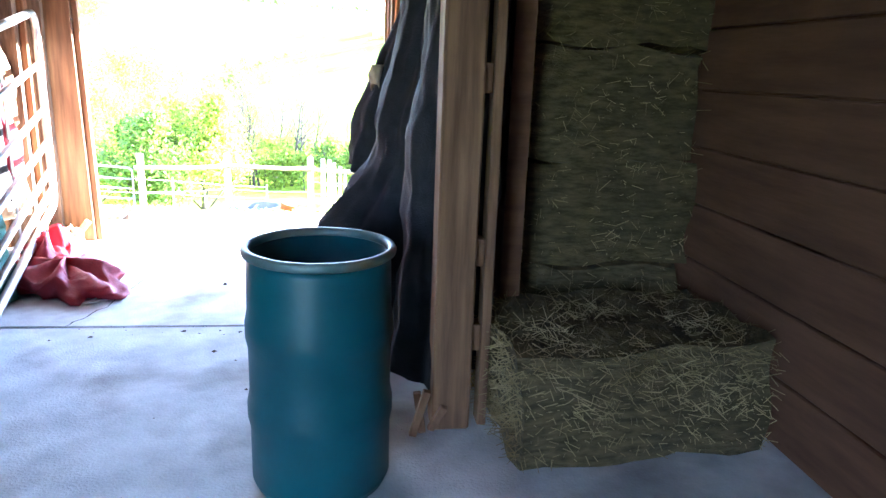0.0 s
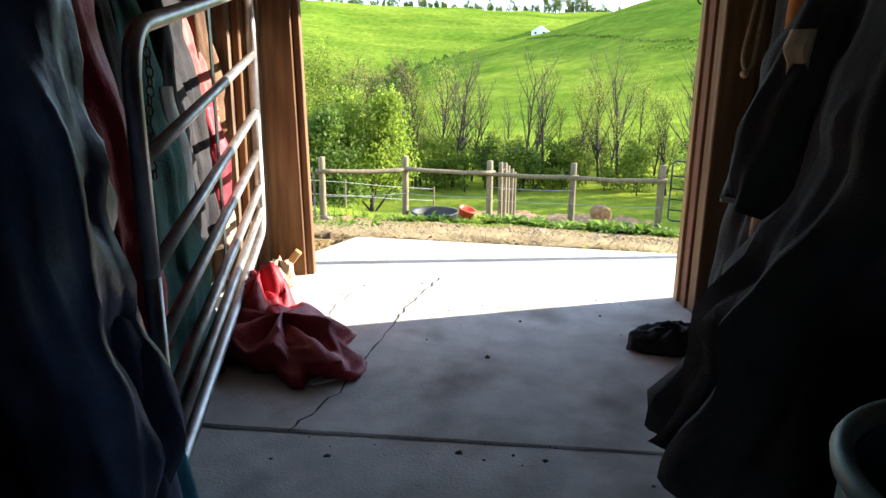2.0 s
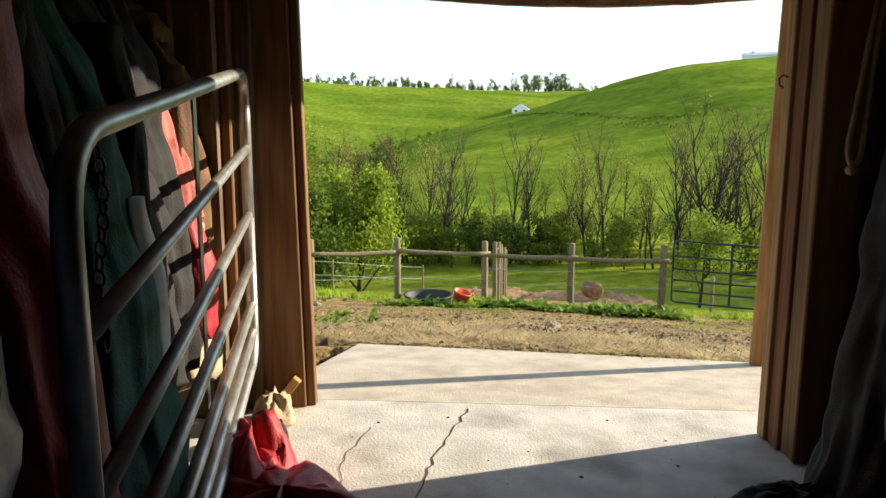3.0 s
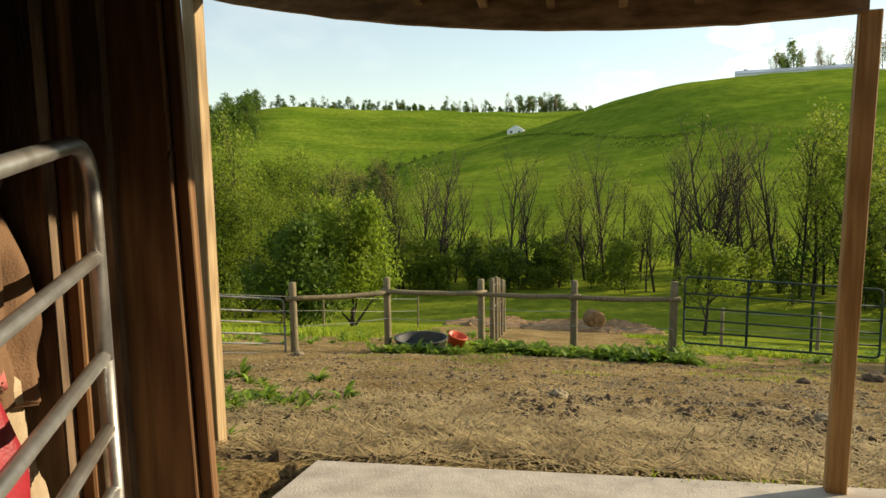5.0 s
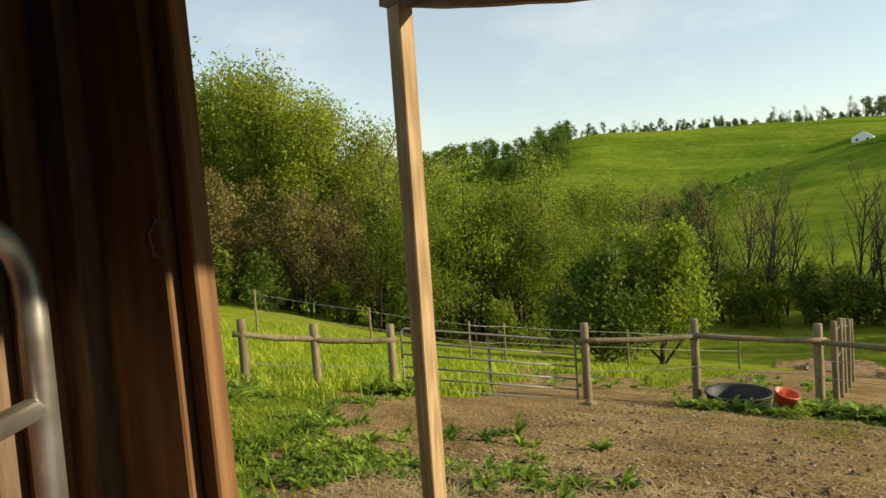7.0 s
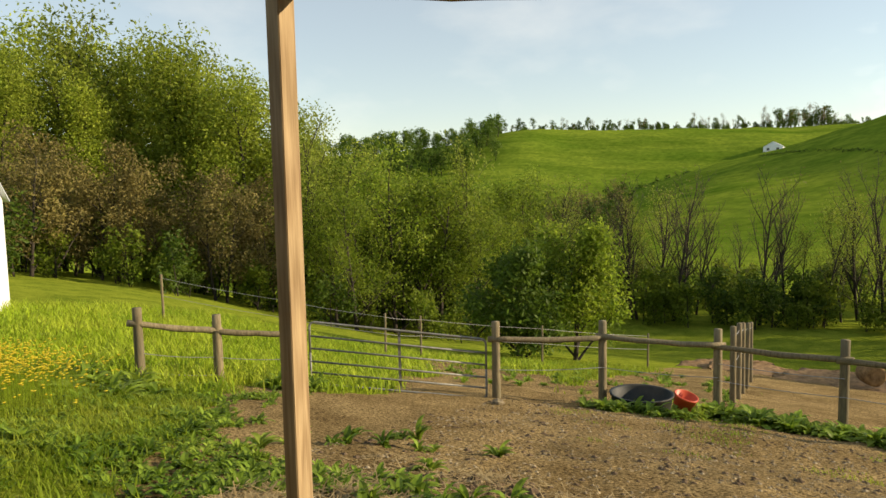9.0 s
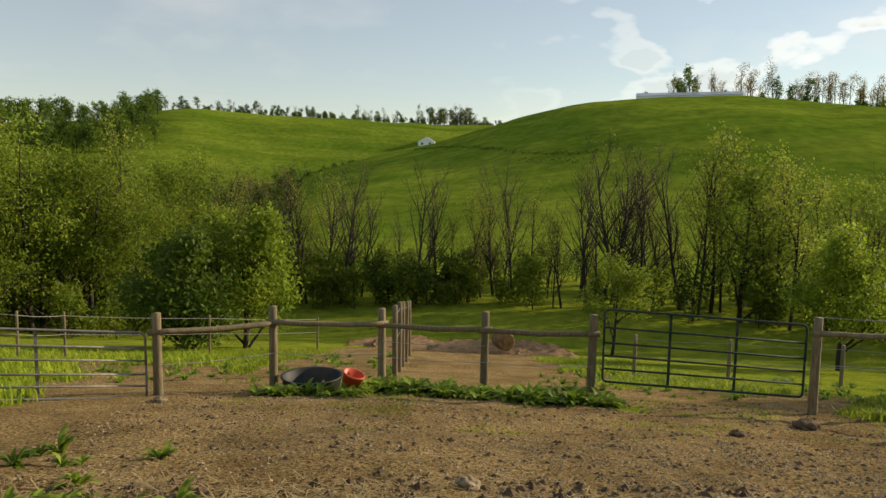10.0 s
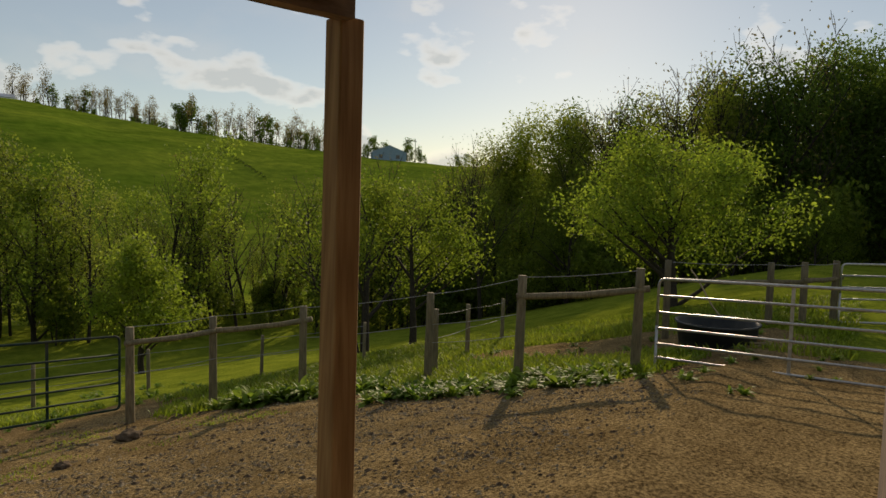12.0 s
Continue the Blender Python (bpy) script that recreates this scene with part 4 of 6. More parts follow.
tube_gate("closed galvanised tube gate on the yard fence", (-5.9, 10.62), (-3.23, 12.15), -1.74, -2.20, 1.08, (0.18, 0.36, 0.57, 0.77), (0.5,), M["galv_dull"], 0.02)
tube_gate("dark green tube gate standing shut", (4.45, 12.3), (7.9, 11.95), -2.02, -2.22, 1.28, (0.18, 0.36, 0.54, 0.75), (0.33, 0.66), M["gate_green"], 0.021)
tube_gate("bright galvanised tube gate beside the pasture", (11.5, 3.72), (10.9, 0.1), -0.98, -0.82, 1.45, (0.15, 0.3, 0.47, 0.64, 0.82), (0.52,), M["galv_bright"], 0.022)
tube_gate("galvanised tube gate farther up the paddock", (18.3, 1.4), (19.8, -2.4), -0.85, -0.75, 1.3, (0.2, 0.4, 0.6, 0.8), (0.5,), M["galv_bright"], 0.024)
# the stall gate folded back inside the barn
tube_gate("worn galvanised stall gate folded back by the coats", (-0.105, -0.94), (-0.50, 1.03), 0.03, 0.30, 1.24, (0.09, 0.19, 0.34, 0.51, 0.74), (0.56,), M["galv"], 0.024, sag=1, name="stall_gate", height_b=1.255)


# ---- trees ----
def grow(seed, height, spread, bare, depth=3, limbs=7, lean=0.1, trunk_r=0.16, first=0.25, up=0.5, twigs=(3, 5), stems=1):
    """Trunk and limbs as one tapered mesh; returns it and the twig ends."""
    rnd = random.Random(seed)
    bm = bmesh.new()
    tips = []

    def limb(p, d, length, r, level):
        n = 5 if level == 0 else 4
        pts, rad = [p.copy()], [r]
        for k in range(n):
            d = (d + Vector((rnd.uniform(-1, 1), rnd.uniform(-1, 1), rnd.uniform(-0.2, 0.8) * (0.25 if level else 0.1))) * (0.16 if level else 0.07)).normalized()
            pts.append(pts[-1] + d * (length / n))
            rad.append(max(0.011, r * (1 - 0.78 * (k + 1) / n)))
        add_tube(bm, pts, rad, 7 if level == 0 else (5 if level == 1 else 3), cap=False)
        if level >= depth - 1:
            tips.extend(pts[2:])
            return
        if level > 0:
            tips.append(pts[-1])
        m = limbs if level == 0 else rnd.randint(*twigs)
        for k in range(m):
            f = first + (1 - first) * (k + rnd.random()) / m if level == 0 else rnd.uniform(0.3, 1.0)
            i = min(int(f * n), n - 1)
            q = pts[i].lerp(pts[i + 1], f * n - i)
            a = rnd.uniform(0, math.tau)
            out = Vector((math.cos(a), math.sin(a), up * rnd.uniform(0.4, 1.6)))
            dd = (out.normalized() * 0.9 + d * 0.45).normalized()
            ln = length * spread * (1.15 - 0.6 * f if level == 0 else rnd.uniform(0.4, 0.7))
            limb(q, dd, ln, rad[i] * rnd.uniform(0.4, 0.6), level + 1)

    for s in range(stems):
        a = s * 2.3 + rnd.random()
        d = Vector((math.cos(a) * lean, math.sin(a) * lean, 1)).normalized()
        limb(Vector((0.25 * s * math.cos(a), 0.25 * s * math.sin(a), -0.4)), d, height * (1 - 0.12 * s) * 0.92, trunk_r * (1 - 0.15 * s), 0)
    return bm, tips


def leaves(tips, seed, count, size, clump, drop=0.0, squash=1.0):
    """Many small bent leaf sprays round the twig ends, as one mesh."""
    rnd = random.Random(seed)
    verts, faces = [], []
    for _ in range(count):
        c = rnd.choice(tips)
        g = Vector((rnd.gauss(0, 1), rnd.gauss(0, 1), rnd.gauss(0, squash)))
        g *= clump * rnd.random() ** 0.5 * 1.5 / max(0.01, g.length)
        p = c + g
        n = Vector((rnd.gauss(0, 1), rnd.gauss(0, 1), rnd.gauss(0.5, 1))).normalized()
        a = n.orthogonal().normalized()
        a = (a * math.cos(rnd.random() * 6) + n.cross(a) * math.sin(rnd.random() * 6)).normalized()
        b = n.cross(a)
        s = size * rnd.uniform(0.55, 1.35)
        i = len(verts)
        verts += [p - a * s, p + b * s * 0.5 + n * s * 0.14, p + a * s, p - b * s * 0.5 + n * s * 0.1]
        faces += [(i, i + 1, i + 2), (i, i + 2, i + 3)]
    return verts, faces


def leaf_mesh(name, data, material):
    me = bpy.data.meshes.new(name)
    me.from_pydata(*([data[0], [], data[1]]))
    me.materials.append(material)
    return me


def tree(label, seed, height, spread, count, size, clump, leaf, category="tree", group="", **kw):
    t = thing("tree", (0, 0, -500), label, category, group)
    bm, tips = grow(seed, height, spread, False, **kw)
    part("trunk", bm, M["bark"], t, smooth=True)
    crown = new("crown", leaf_mesh("crown", leaves(tips, seed, count, size, clump), M[leaf]))
    crown.parent = t
    return t


rt = random.Random(11)


def family(n, label, seed, *args, **kw):
    return [tree(label, seed + 17 * k, *args, **kw) for k in range(n)]


slim = family(4, "slender early-spring tree with sparse new leaves", 3, 11.0, 0.36, 1900, 0.09, 0.7, "leaf_c", limbs=14, trunk_r=0.12, first=0.15, up=1.0, depth=3, group="valley trees", stems=1, lean=0.05, twigs=(4, 6))
bare = family(6, "bare branching tree with a few buds", 21, 11.0, 0.50, 380, 0.07, 0.7, "leaf_d", limbs=15, trunk_r=0.155, first=0.22, up=1.3, depth=3, group="valley trees", lean=0.12, stems=1, twigs=(6, 9))
full = family(4, "broad leafy green tree in spring leaf", 41, 9.0, 0.46, 5000, 0.088, 0.62, "leaf_a", limbs=15, trunk_r=0.15, first=0.05, up=0.5, depth=3, group="woodland trees")
tall = family(3, "tall woodland tree with yellow-green leaves", 61, 16.0, 0.30, 11000, 0.125, 1.15, "leaf_e", limbs=17, trunk_r=0.22, first=0.15, up=0.8, depth=3, group="woodland trees")
tall_thin = family(2, "tall thin-leaved woodland tree", 64, 16.0, 0.30, 4200, 0.13, 1.0, "leaf_c", limbs=16, trunk_r=0.2, first=0.2, up=1.0, depth=3, group="woodland trees")
# darker leaf colour stands in for crowns seen against the sun
tall_backlit = family(3, "tall dense woodland tree, leaf darkened as if backlit", 67, 16.0, 0.32, 11000, 0.12, 1.1, "leaf_b", limbs=16, trunk_r=0.26, first=0.12, up=0.7, depth=3, group="woodland trees")
brownt = family(2, "brown-budded scrub tree at the wood edge", 81, 6.5, 0.50, 3200, 0.09, 0.5, "leaf_d", limbs=11, trunk_r=0.10, first=0.1, up=0.5, depth=3, group="woodland trees")
shrub = family(3, "low green shrub of the wood edge", 101, 3.6, 0.62, 700, 0.16, 0.5, "leaf_b", limbs=7, trunk_r=0.06, first=0.03, up=0.6, depth=2, group="wood edge shrubs", category="shrub")
far_shrub = family(3, "low far shrub", 161, 2.6, 0.7, 90, 0.36, 0.5, "leaf_b", limbs=4, trunk_r=0.06, first=0.0, up=0.5, depth=2, group="wood edge shrubs", category="shrub")
ridge = family(4, "small far tree on the ridge", 121, 12.0, 0.36, 420, 0.45, 1.1, "leaf_b", limbs=8, trunk_r=0.2, first=0.16, up=0.8, depth=2, group="ridge trees")
ridge_bare = family(4, "thin far tree on the ridge", 141, 13.0, 0.36, 260, 0.26, 0.9, "leaf_d", limbs=9, trunk_r=0.18, first=0.25, up=1.2, depth=3, group="ridge trees")
ALL_PROTOS = slim + bare + full + tall + tall_thin + tall_backlit + brownt + shrub + far_shrub + ridge + ridge_bare


def plant(kind, x, y, s=1.0, sink=0.1):
    src = rt.choice(kind)
    m = pose(x, y, ground_z(x, y) - sink, rt.uniform(-3, 3), rt.uniform(-3, 3), rt.uniform(0, 360))
    return copy_thing(src, m @ Matrix.Diagonal((s * rt.uniform(0.9, 1.1), s * rt.uniform(0.9, 1.1), s, 1)))


def reach(kind, bb, r, elev, tall_of):
    """Plants a tree whose top shows at that elevation."""
    x, y = polar(bb, r)
    h = 1.55 + r * math.tan(radians(elev)) - ground_z(x, y)
    return plant(kind, x, y, max(0.3, h / tall_of))


# line of trees along the valley: elevation of the tops, by bearing
TOPS = [(-24, 1.5), (-19, 0.5), (-13, 0.0), (-10, -3.0), (-8, -0.5), (-5, 0.2), (-1.8, 0.0), (-1, -3.5), (1, -3.5), (2.2, -0.8), (4, -1.5), (7.5, -1.0), (9.5, 0.5), (12, 0.0), (13.5, -3.0), (15.5, 0.0), (18.6, 1.8), (22, 0.6),
        (25, 2.8), (27.5, 0.8), (30, 2.0), (34, 0.0), (38.6, 2.4), (41, -0.5), (46, 0.8), (54, 2.0), (62, 3.0)]
b = -24.0
while b < 62:
    roll = rt.random()
    kind = bare if roll < 0.55 else slim
    if b < -10 or b > 28:
        kind = full if roll < 0.22 else slim if roll < 0.55 else bare
    elif 4 < b < 8:
        kind = slim
    elif -8 < b < -1 or 15 < b < 24:
        kind = bare if roll < 0.8 else slim
    reach(kind, b, rt.uniform(53, 63), curve_at(TOPS, b) - 2.4 * rt.random() ** 2, 8.9 if kind is full else 11.2)
    if rt.random() < 0.5:
        reach(slim if rt.random() < 0.5 else bare, b + rt.uniform(-0.5, 0.5), rt.uniform(56, 68), curve_at(TOPS, b) - rt.uniform(3, 6), 11.2)
    b += rt.uniform(0.45, 1.5) if not -1.2 < b < 1.2 else 1.8
for bb, elev, kind in ((2.2, 0.2, bare), (-4.1, 0.4, bare), (-7.2, 0.0, bare), (18.8, 2.5, bare), (25.0, 3.4, slim), (30.2, 2.7, full), (38.6, 3.2, full), (-12.9, 0.9, slim)):
    reach(kind, bb, 55, elev, 8.9 if kind is full else 11.2)
# woods beyond the shed
WOOD_L = [(-80, 12), (-64, 12), (-58, 11), (-48, 14), (-44, 11.5), (-40, 10.5), (-36, 9.5), (-34, 7.5), (-32, 3.5), (-26, 3.0), (-20, 1.2), (-13, -1.0)]
for k in range(52):
    bb = -80 + 46 * (k + rt.random()) / 52
    kind = tall if rt.random() < 0.62 else tall_thin
    reach(kind, bb, rt.uniform(50, 72), curve_at(WOOD_L, bb) - 5.0 * rt.random() ** 1.6, 17.0)
for k in range(14):
    plant(brownt, *polar(rt.uniform(-55, -36), rt.uniform(40, 48)), rt.uniform(0.9, 1.3))
for k in range(34):
    bb = rt.uniform(-36, -13)
    reach(full if rt.random() < 0.75 else slim, bb, rt.uniform(40, 58), curve_at(WOOD_L, max(bb, -32)) - 5.0 * rt.random(), 9.3)
# woods on the sunny side
WOOD_R = [(58, 3.0), (62, 5.0), (66, 8.3), (72, 8.5), (77, 9.0), (80, 11.0), (84, 13.8), (90, 12.5), (115, 13)]
for k in range(64):
    bb = 60 + 52 * (k + rt.random()) / 64
    kind = tall_backlit if rt.random() < (0.3 if bb < 78 else 0.75) else tall if rt.random() < 0.5 else tall_thin
    reach(kind, bb, rt.uniform(60, 82), curve_at(WOOD_R, bb) - 4.5 * rt.random() ** 1.8, 17.5)
for k in range(9):
    bb = rt.uniform(63, 92)
    reach(bare, bb, rt.uniform(56, 62), curve_at(WOOD_R, bb) - rt.uniform(0, 2), 11.2)
for k in range(30):
    reach(full if rt.random() < 0.7 else bare, rt.uniform(52, 100), rt.uniform(50, 62), rt.uniform(-1.5, 4.0), 9.6)
# ridge trees, far hedges and the wood edge, each joined into one stuff
def far_wood(name, label, spots):
    """spots: (family, bearing, range, scale, sink)."""
    verts, faces, mats, base = [], [], [], 0
    for kind, bb, r, sc, sink in spots:
        src = rt.choice(kind)
        pale = rt.random() < 0.75
        x, y = polar(bb, r)
        m = pose(x, y, ground_z(x, y) - sink, 0, 0, rt.uniform(0, 360)) @ Matrix.Scale(sc, 4)
        for o in src.children:
            k = 0 if o.name.startswith("trunk") else (3 if pale else 1) if kind is shrub else 1 if kind in (ridge, far_shrub) else 2
            co = np.empty(len(o.data.vertices) * 3)
            o.data.vertices.foreach_get("co", co)
            co = co.reshape(-1, 3) @ np.array(m.to_3x3()).T + np.array(m.translation)
            verts.append(co)
            for p in o.data.polygons:
                faces.append([v + base for v in p.vertices])
                mats.append(k)
            base += len(co)
    me = bpy.data.meshes.new(name)
    me.from_pydata(np.concatenate(verts).tolist(), [], faces)
    for m in ("bark", "leaf_b", "leaf_d", "leaf_a"):
        me.materials.append(M[m])
    me.polygons.foreach_set("material_index", mats)
    return tagged(new(name, me), label, "trees", kind="stuff")


ru = rt.uniform
far_wood("far_ridge_trees", "thin line of trees along the far ridge",
         [(ridge if rt.random() < 0.6 else ridge_bare, rt.choice((-17, -15.5, -12, -11, -8, -7, -5.5, -3, -2, 0, 2, 3, 4.5, 6, 8)) + rt.gauss(0, 0.8), R_FAR + ru(-4, 40), ru(0.3, 0.95) * ru(0.6, 1.0), 0.5) for k in range(170)] +
         [(ridge_bare if rt.random() < 0.6 else ridge, rt.choice((3.2, 4.2, 5.2, 6.3)) + rt.gauss(0, 0.5), R_FAR + ru(-4, 25), ru(0.7, 1.2), 0.5) for k in range(30)] +
         [(far_shrub, ru(-18, 9), R_FAR + ru(-4, 12), ru(0.6, 1.6), 0.2) for k in range(140)])
far_wood("crest_trees", "row of bare trees along the near crest",
         [(ridge_bare if rt.random() < 0.8 else ridge, 22 + 29 * rt.random() ** 0.85, R_NEAR + ru(-3, 22), ru(0.45, 1.0) * ru(0.75, 1.1), 0.3) for k in range(190)] +
         [(far_shrub, ru(20, 52), R_NEAR + ru(0, 14), ru(0.4, 1.1), 0.2) for k in range(170)] +
         [(ridge, 52 + rt.choice((0, 1.5, 4, 5, 8, 11, 13)) + ru(-0.6, 0.6), R_NEAR + ru(0, 15), ru(0.35, 0.75), 0.3) for k in range(30)])
far_wood("far_forest", "dark far forest on the hillside",
         [(ridge, ru(-44, -17.8), R_FAR - ru(0, 110), ru(0.7, 1.4), 1.8) for k in range(300)])
far_wood("hedge_line", "dark hedgerow between two hill fields",
         [(far_shrub, -15 + 26 * k / 90 + ru(-0.3, 0.3), R_NEAR + 38 + ru(0, 22), ru(0.6, 2.2), 0.3) for k in range(90)])


def range_at(bearing, elev):
    """How far off the near hill's face shows at that elevation."""
    r = 90.0
    while r < R_NEAR - 5:
        x, y = polar(bearing, r)
        if math.degrees(math.atan2(ground_z(x, y) - 1.55, r)) >= elev:
            return r
        r += 2.0
    return R_NEAR - 5


far_wood("field_track", "dark rough strip along a track across the hill",
         [(far_shrub, 2 + 15 * k / 150, range_at(2 + 15 * k / 150, 1.75 + 0.25 * math.sin(k * 0.044)) + ru(-1.2, 1.2), ru(0.08, 0.26), 0.0) for k in range(150)] +
         [(far_shrub, 10.5 + 6 * k / 50, range_at(10.5 + 6 * k / 50, 1.0) + ru(-2, 2), ru(0.08, 0.2), 0.0) for k in range(50)] +
         [(far_shrub, 41 + 3.5 * k / 70, range_at(41 + 3.5 * k / 70, 3.4 - 2.2 * k / 70) + ru(-1, 1), ru(0.08, 0.2), 0.0) for k in range(70)])
far_wood("valley_thicket", "grey budding thicket in the fold of the hills",
         [(ridge_bare if rt.random() < 0.6 else ridge, ru(-22, -8), ru(110, 190), ru(0.4, 0.8), 0.3) for k in range(80)])
far_wood("wood_edge_shrubs", "tangled low shrubs along the wood edge",
         [(shrub, ru(-26, 70), ru(52, 70), ru(0.5, 1.15), 0.1) for k in range(240)] + [(shrub, ru(-64, -14), ru(37, 50), ru(0.4, 1.0), 0.1) for k in range(60)] +
         [(shrub, ru(58, 108), ru(50, 66), ru(0.7, 1.5), 0.1) for k in range(80)])


def single(label, x, y, seed, height, spread, count, size, clump, leaf, **kw):
    t = tree(label, seed, height, spread, count, size, clump, leaf, **kw)
    t.matrix_basis = pose(x, y, ground_z(x, y) - 0.05)
    return t


bx, by = polar(-16.4, 28)
single("dense round dark green bush tree in the pasture", bx, by, 7, 4.2, 0.60, 9000, 0.11, 0.5, "leaf_b", limbs=15, trunk_r=0.16, first=0.02, up=0.35, depth=3)
bx, by = polar(-11.8, 29)
single("bright green bushy tree beside the round bush", bx, by, 9, 5.3, 0.52, 11000, 0.09, 0.55, "leaf_a", limbs=16, trunk_r=0.12, first=0.03, up=0.6, depth=3)
bx, by = polar(18.5, 33)
single("small spreading fruit tree with pale leaves", bx, by, 13, 4.2, 0.62, 4200, 0.075, 0.42, "leaf_a", limbs=9, trunk_r=0.1, first=0.3, up=0.5, depth=3)
bx, by = polar(35, 33)
single("broad bright green orchard tree", bx, by, 15, 5.2, 0.62, 11000, 0.085, 0.5, "leaf_a", limbs=12, trunk_r=0.16, first=0.18, up=0.4, depth=3)
bx, by = polar(52, 26)
single("dark crooked orchard tree with sparse leaves", bx, by, 17, 6.2, 0.66, 5600, 0.07, 0.5, "leaf_a", limbs=10, trunk_r=0.2, first=0.25, up=0.6, depth=3, stems=2, lean=0.2)
bx, by = polar(56, 27)
single("spreading orchard tree with sparse leaves", bx, by, 19, 5.6, 0.68, 6600, 0.07, 0.5, "leaf_a", limbs=10, trunk_r=0.17, first=0.25, up=0.5, depth=3)
bx, by = polar(77, 25)
single("large spreading green orchard tree", bx, by, 23, 5.0, 0.85, 24000, 0.07, 0.66, "leaf_a", limbs=20, trunk_r=0.2, first=0.06, up=0.25, depth=3)
for p in ALL_PROTOS:
    for o in (*p.children_recursive, p):
        bpy.data.objects.remove(o)


# ---- inside the barn ----
def drape(sections, folds=7, amp=0.2, seed=0, n=60, levels=44, hem=0.03, lean=0.0):
    """Hanging cloth: a folded closed sleeve through (z, x, y, half-width x, half-width y) sections, from the top down."""
    rnd = random.Random(seed)
    ph = [rnd.uniform(0, 6.28) for _ in range(4)]
    bm = bmesh.new()
    zs = [s[0] for s in sections]
    rows = []
    for k in range(levels + 1):
        f = k / levels
        z = zs[0] + (zs[-1] - zs[0]) * f
        for i in range(len(sections) - 1):
            if zs[i] >= z >= zs[i + 1] - 1e-6:
                break
        u = (zs[i] - z) / max(1e-6, zs[i] - zs[i + 1])
        u = u * u * (3 - 2 * u)
        _, x, y, a, b = [p + (q - p) * u for p, q in zip(sections[i], sections[i + 1])]
        row = []
        for j in range(n):
            th = j * math.tau / n
            fold = math.sin(folds * th + ph[0] + 1.2 * math.sin(2.2 * f + ph[1])) * 0.6 + 0.4 * math.sin((folds * 2 + 1) * th + ph[2] + 3 * f)
            fold = abs(fold) ** 0.8 * (1 if fold > 0 else -1)
            crease = noise.noise(Vector((math.cos(th) * 2.2 + seed, math.sin(th) * 2.2, z * 4.2))) * 0.26
            tug = noise.noise(Vector((th * 1.1, seed * 1.7, z * 9.0))) * 0.10 + (0.5 - abs(noise.noise(Vector((math.cos(th) * 3 + z * 2, math.sin(th) * 3 + seed, z * 5.5))))) * 0.16
            s = 1 + amp * (0.35 + 0.65 * f) * fold + crease + tug
            zz = z + (hem * math.sin(3 * th + ph[3]) * f if k == levels else 0)
            row.append(bm.verts.new((x + a * s * math.cos(th), y + b * s * math.sin(th), max(zz, 0.006))))
        rows.append(row)
    for p, q in zip(rows, rows[1:]):
        for j in range(n):
            bm.faces.new((p[j], q[j], q[(j + 1) % n], p[(j + 1) % n]))
    bm.faces.new(rows[0])
    bm.faces.new(rows[-1][::-1])
    return bm


def coat(name, label, category, sections, m, seed, folds=7, amp=0.16, extra=()):
    t = thing(name, (sections[0][1], sections[0][2], 0), label, category, "hanging clothes")
    inv = Matrix.Translation((-sections[0][1], -sections[0][2], 0))
    bm = drape(sections, folds, amp, seed)
    bmesh.ops.transform(bm, matrix=inv, verts=bm.verts)
    part("cloth", bm, M[m], t, smooth=True)
    z0, _, _, a0, b0 = sections[0]
    ring = [(0.02 * math.cos(k * math.tau / 12), 0.03 * math.sin(k * math.tau / 12), z0 + 0.02 + 0.025 * math.sin(k * math.tau / 12)) for k in range(13)]
    part("hanging_loop", tube(ring, 0.004, 5), M["black"], t, smooth=True)
    bm = drape([(z0 + 0.015, 0, 0, a0 * 0.9, b0 * 0.9), (z0 - 0.03, 0, 0, a0 * 1.25, b0 * 1.2), (z0 - 0.10, 0, 0, a0 * 1.3, b0 * 1.25)], 4, 0.10, seed + 60, n=26, levels=8)
    part("collar", bm, M[m], t, smooth=True)
    for nm, secs, mm, lab, sd in extra:
        bm = drape(secs, 5, 0.14, sd, n=26, levels=16)
        bmesh.ops.transform(bm, matrix=inv, verts=bm.verts)
        part(nm, bm, M[mm], t, lab, smooth=True)
    return t


coat("coveralls", "heavy navy coveralls hanging in deep folds", "coveralls",
     [(1.95, -0.62, -1.95, 0.14, 0.16), (1.6, -0.52, -1.95, 0.26, 0.26), (0.9, -0.45, -1.9, 0.32, 0.30), (0.25, -0.42, -1.85, 0.34, 0.32), (0.03, -0.40, -1.8, 0.38, 0.34)], "navy", 3, 6,
     extra=[("sleeve", [(1.65, -0.34, -1.78, 0.07, 0.08), (1.2, -0.25, -1.74, 0.08, 0.08), (0.62, -0.22, -1.72, 0.09, 0.08)], "navy", "", 31)])
coat("coveralls", "faded blue nylon coveralls reaching the floor", "coveralls",
     [(2.0, -0.46, -1.34, 0.10, 0.12), (1.6, -0.30, -1.34, 0.18, 0.16), (0.9, -0.21, -1.32, 0.19, 0.18), (0.35, -0.15, -1.31, 0.20, 0.18), (0.14, -0.13, -1.30, 0.16, 0.16)], "blue_denim", 5, 7,
     extra=[("trouser_leg", [(0.9, -0.14, -1.25, 0.09, 0.10), (0.5, -0.09, -1.22, 0.11, 0.10), (0.10, -0.07, -1.20, 0.12, 0.11)], "blue_denim", "", 33)])
coat("jacket", "olive canvas jacket hanging by its loop", "jacket",
     [(1.7, -0.72, -2.4, 0.10, 0.12), (1.3, -0.6, -2.4, 0.2, 0.2), (0.72, -0.52, -2.38, 0.22, 0.2)], "olive", 7)
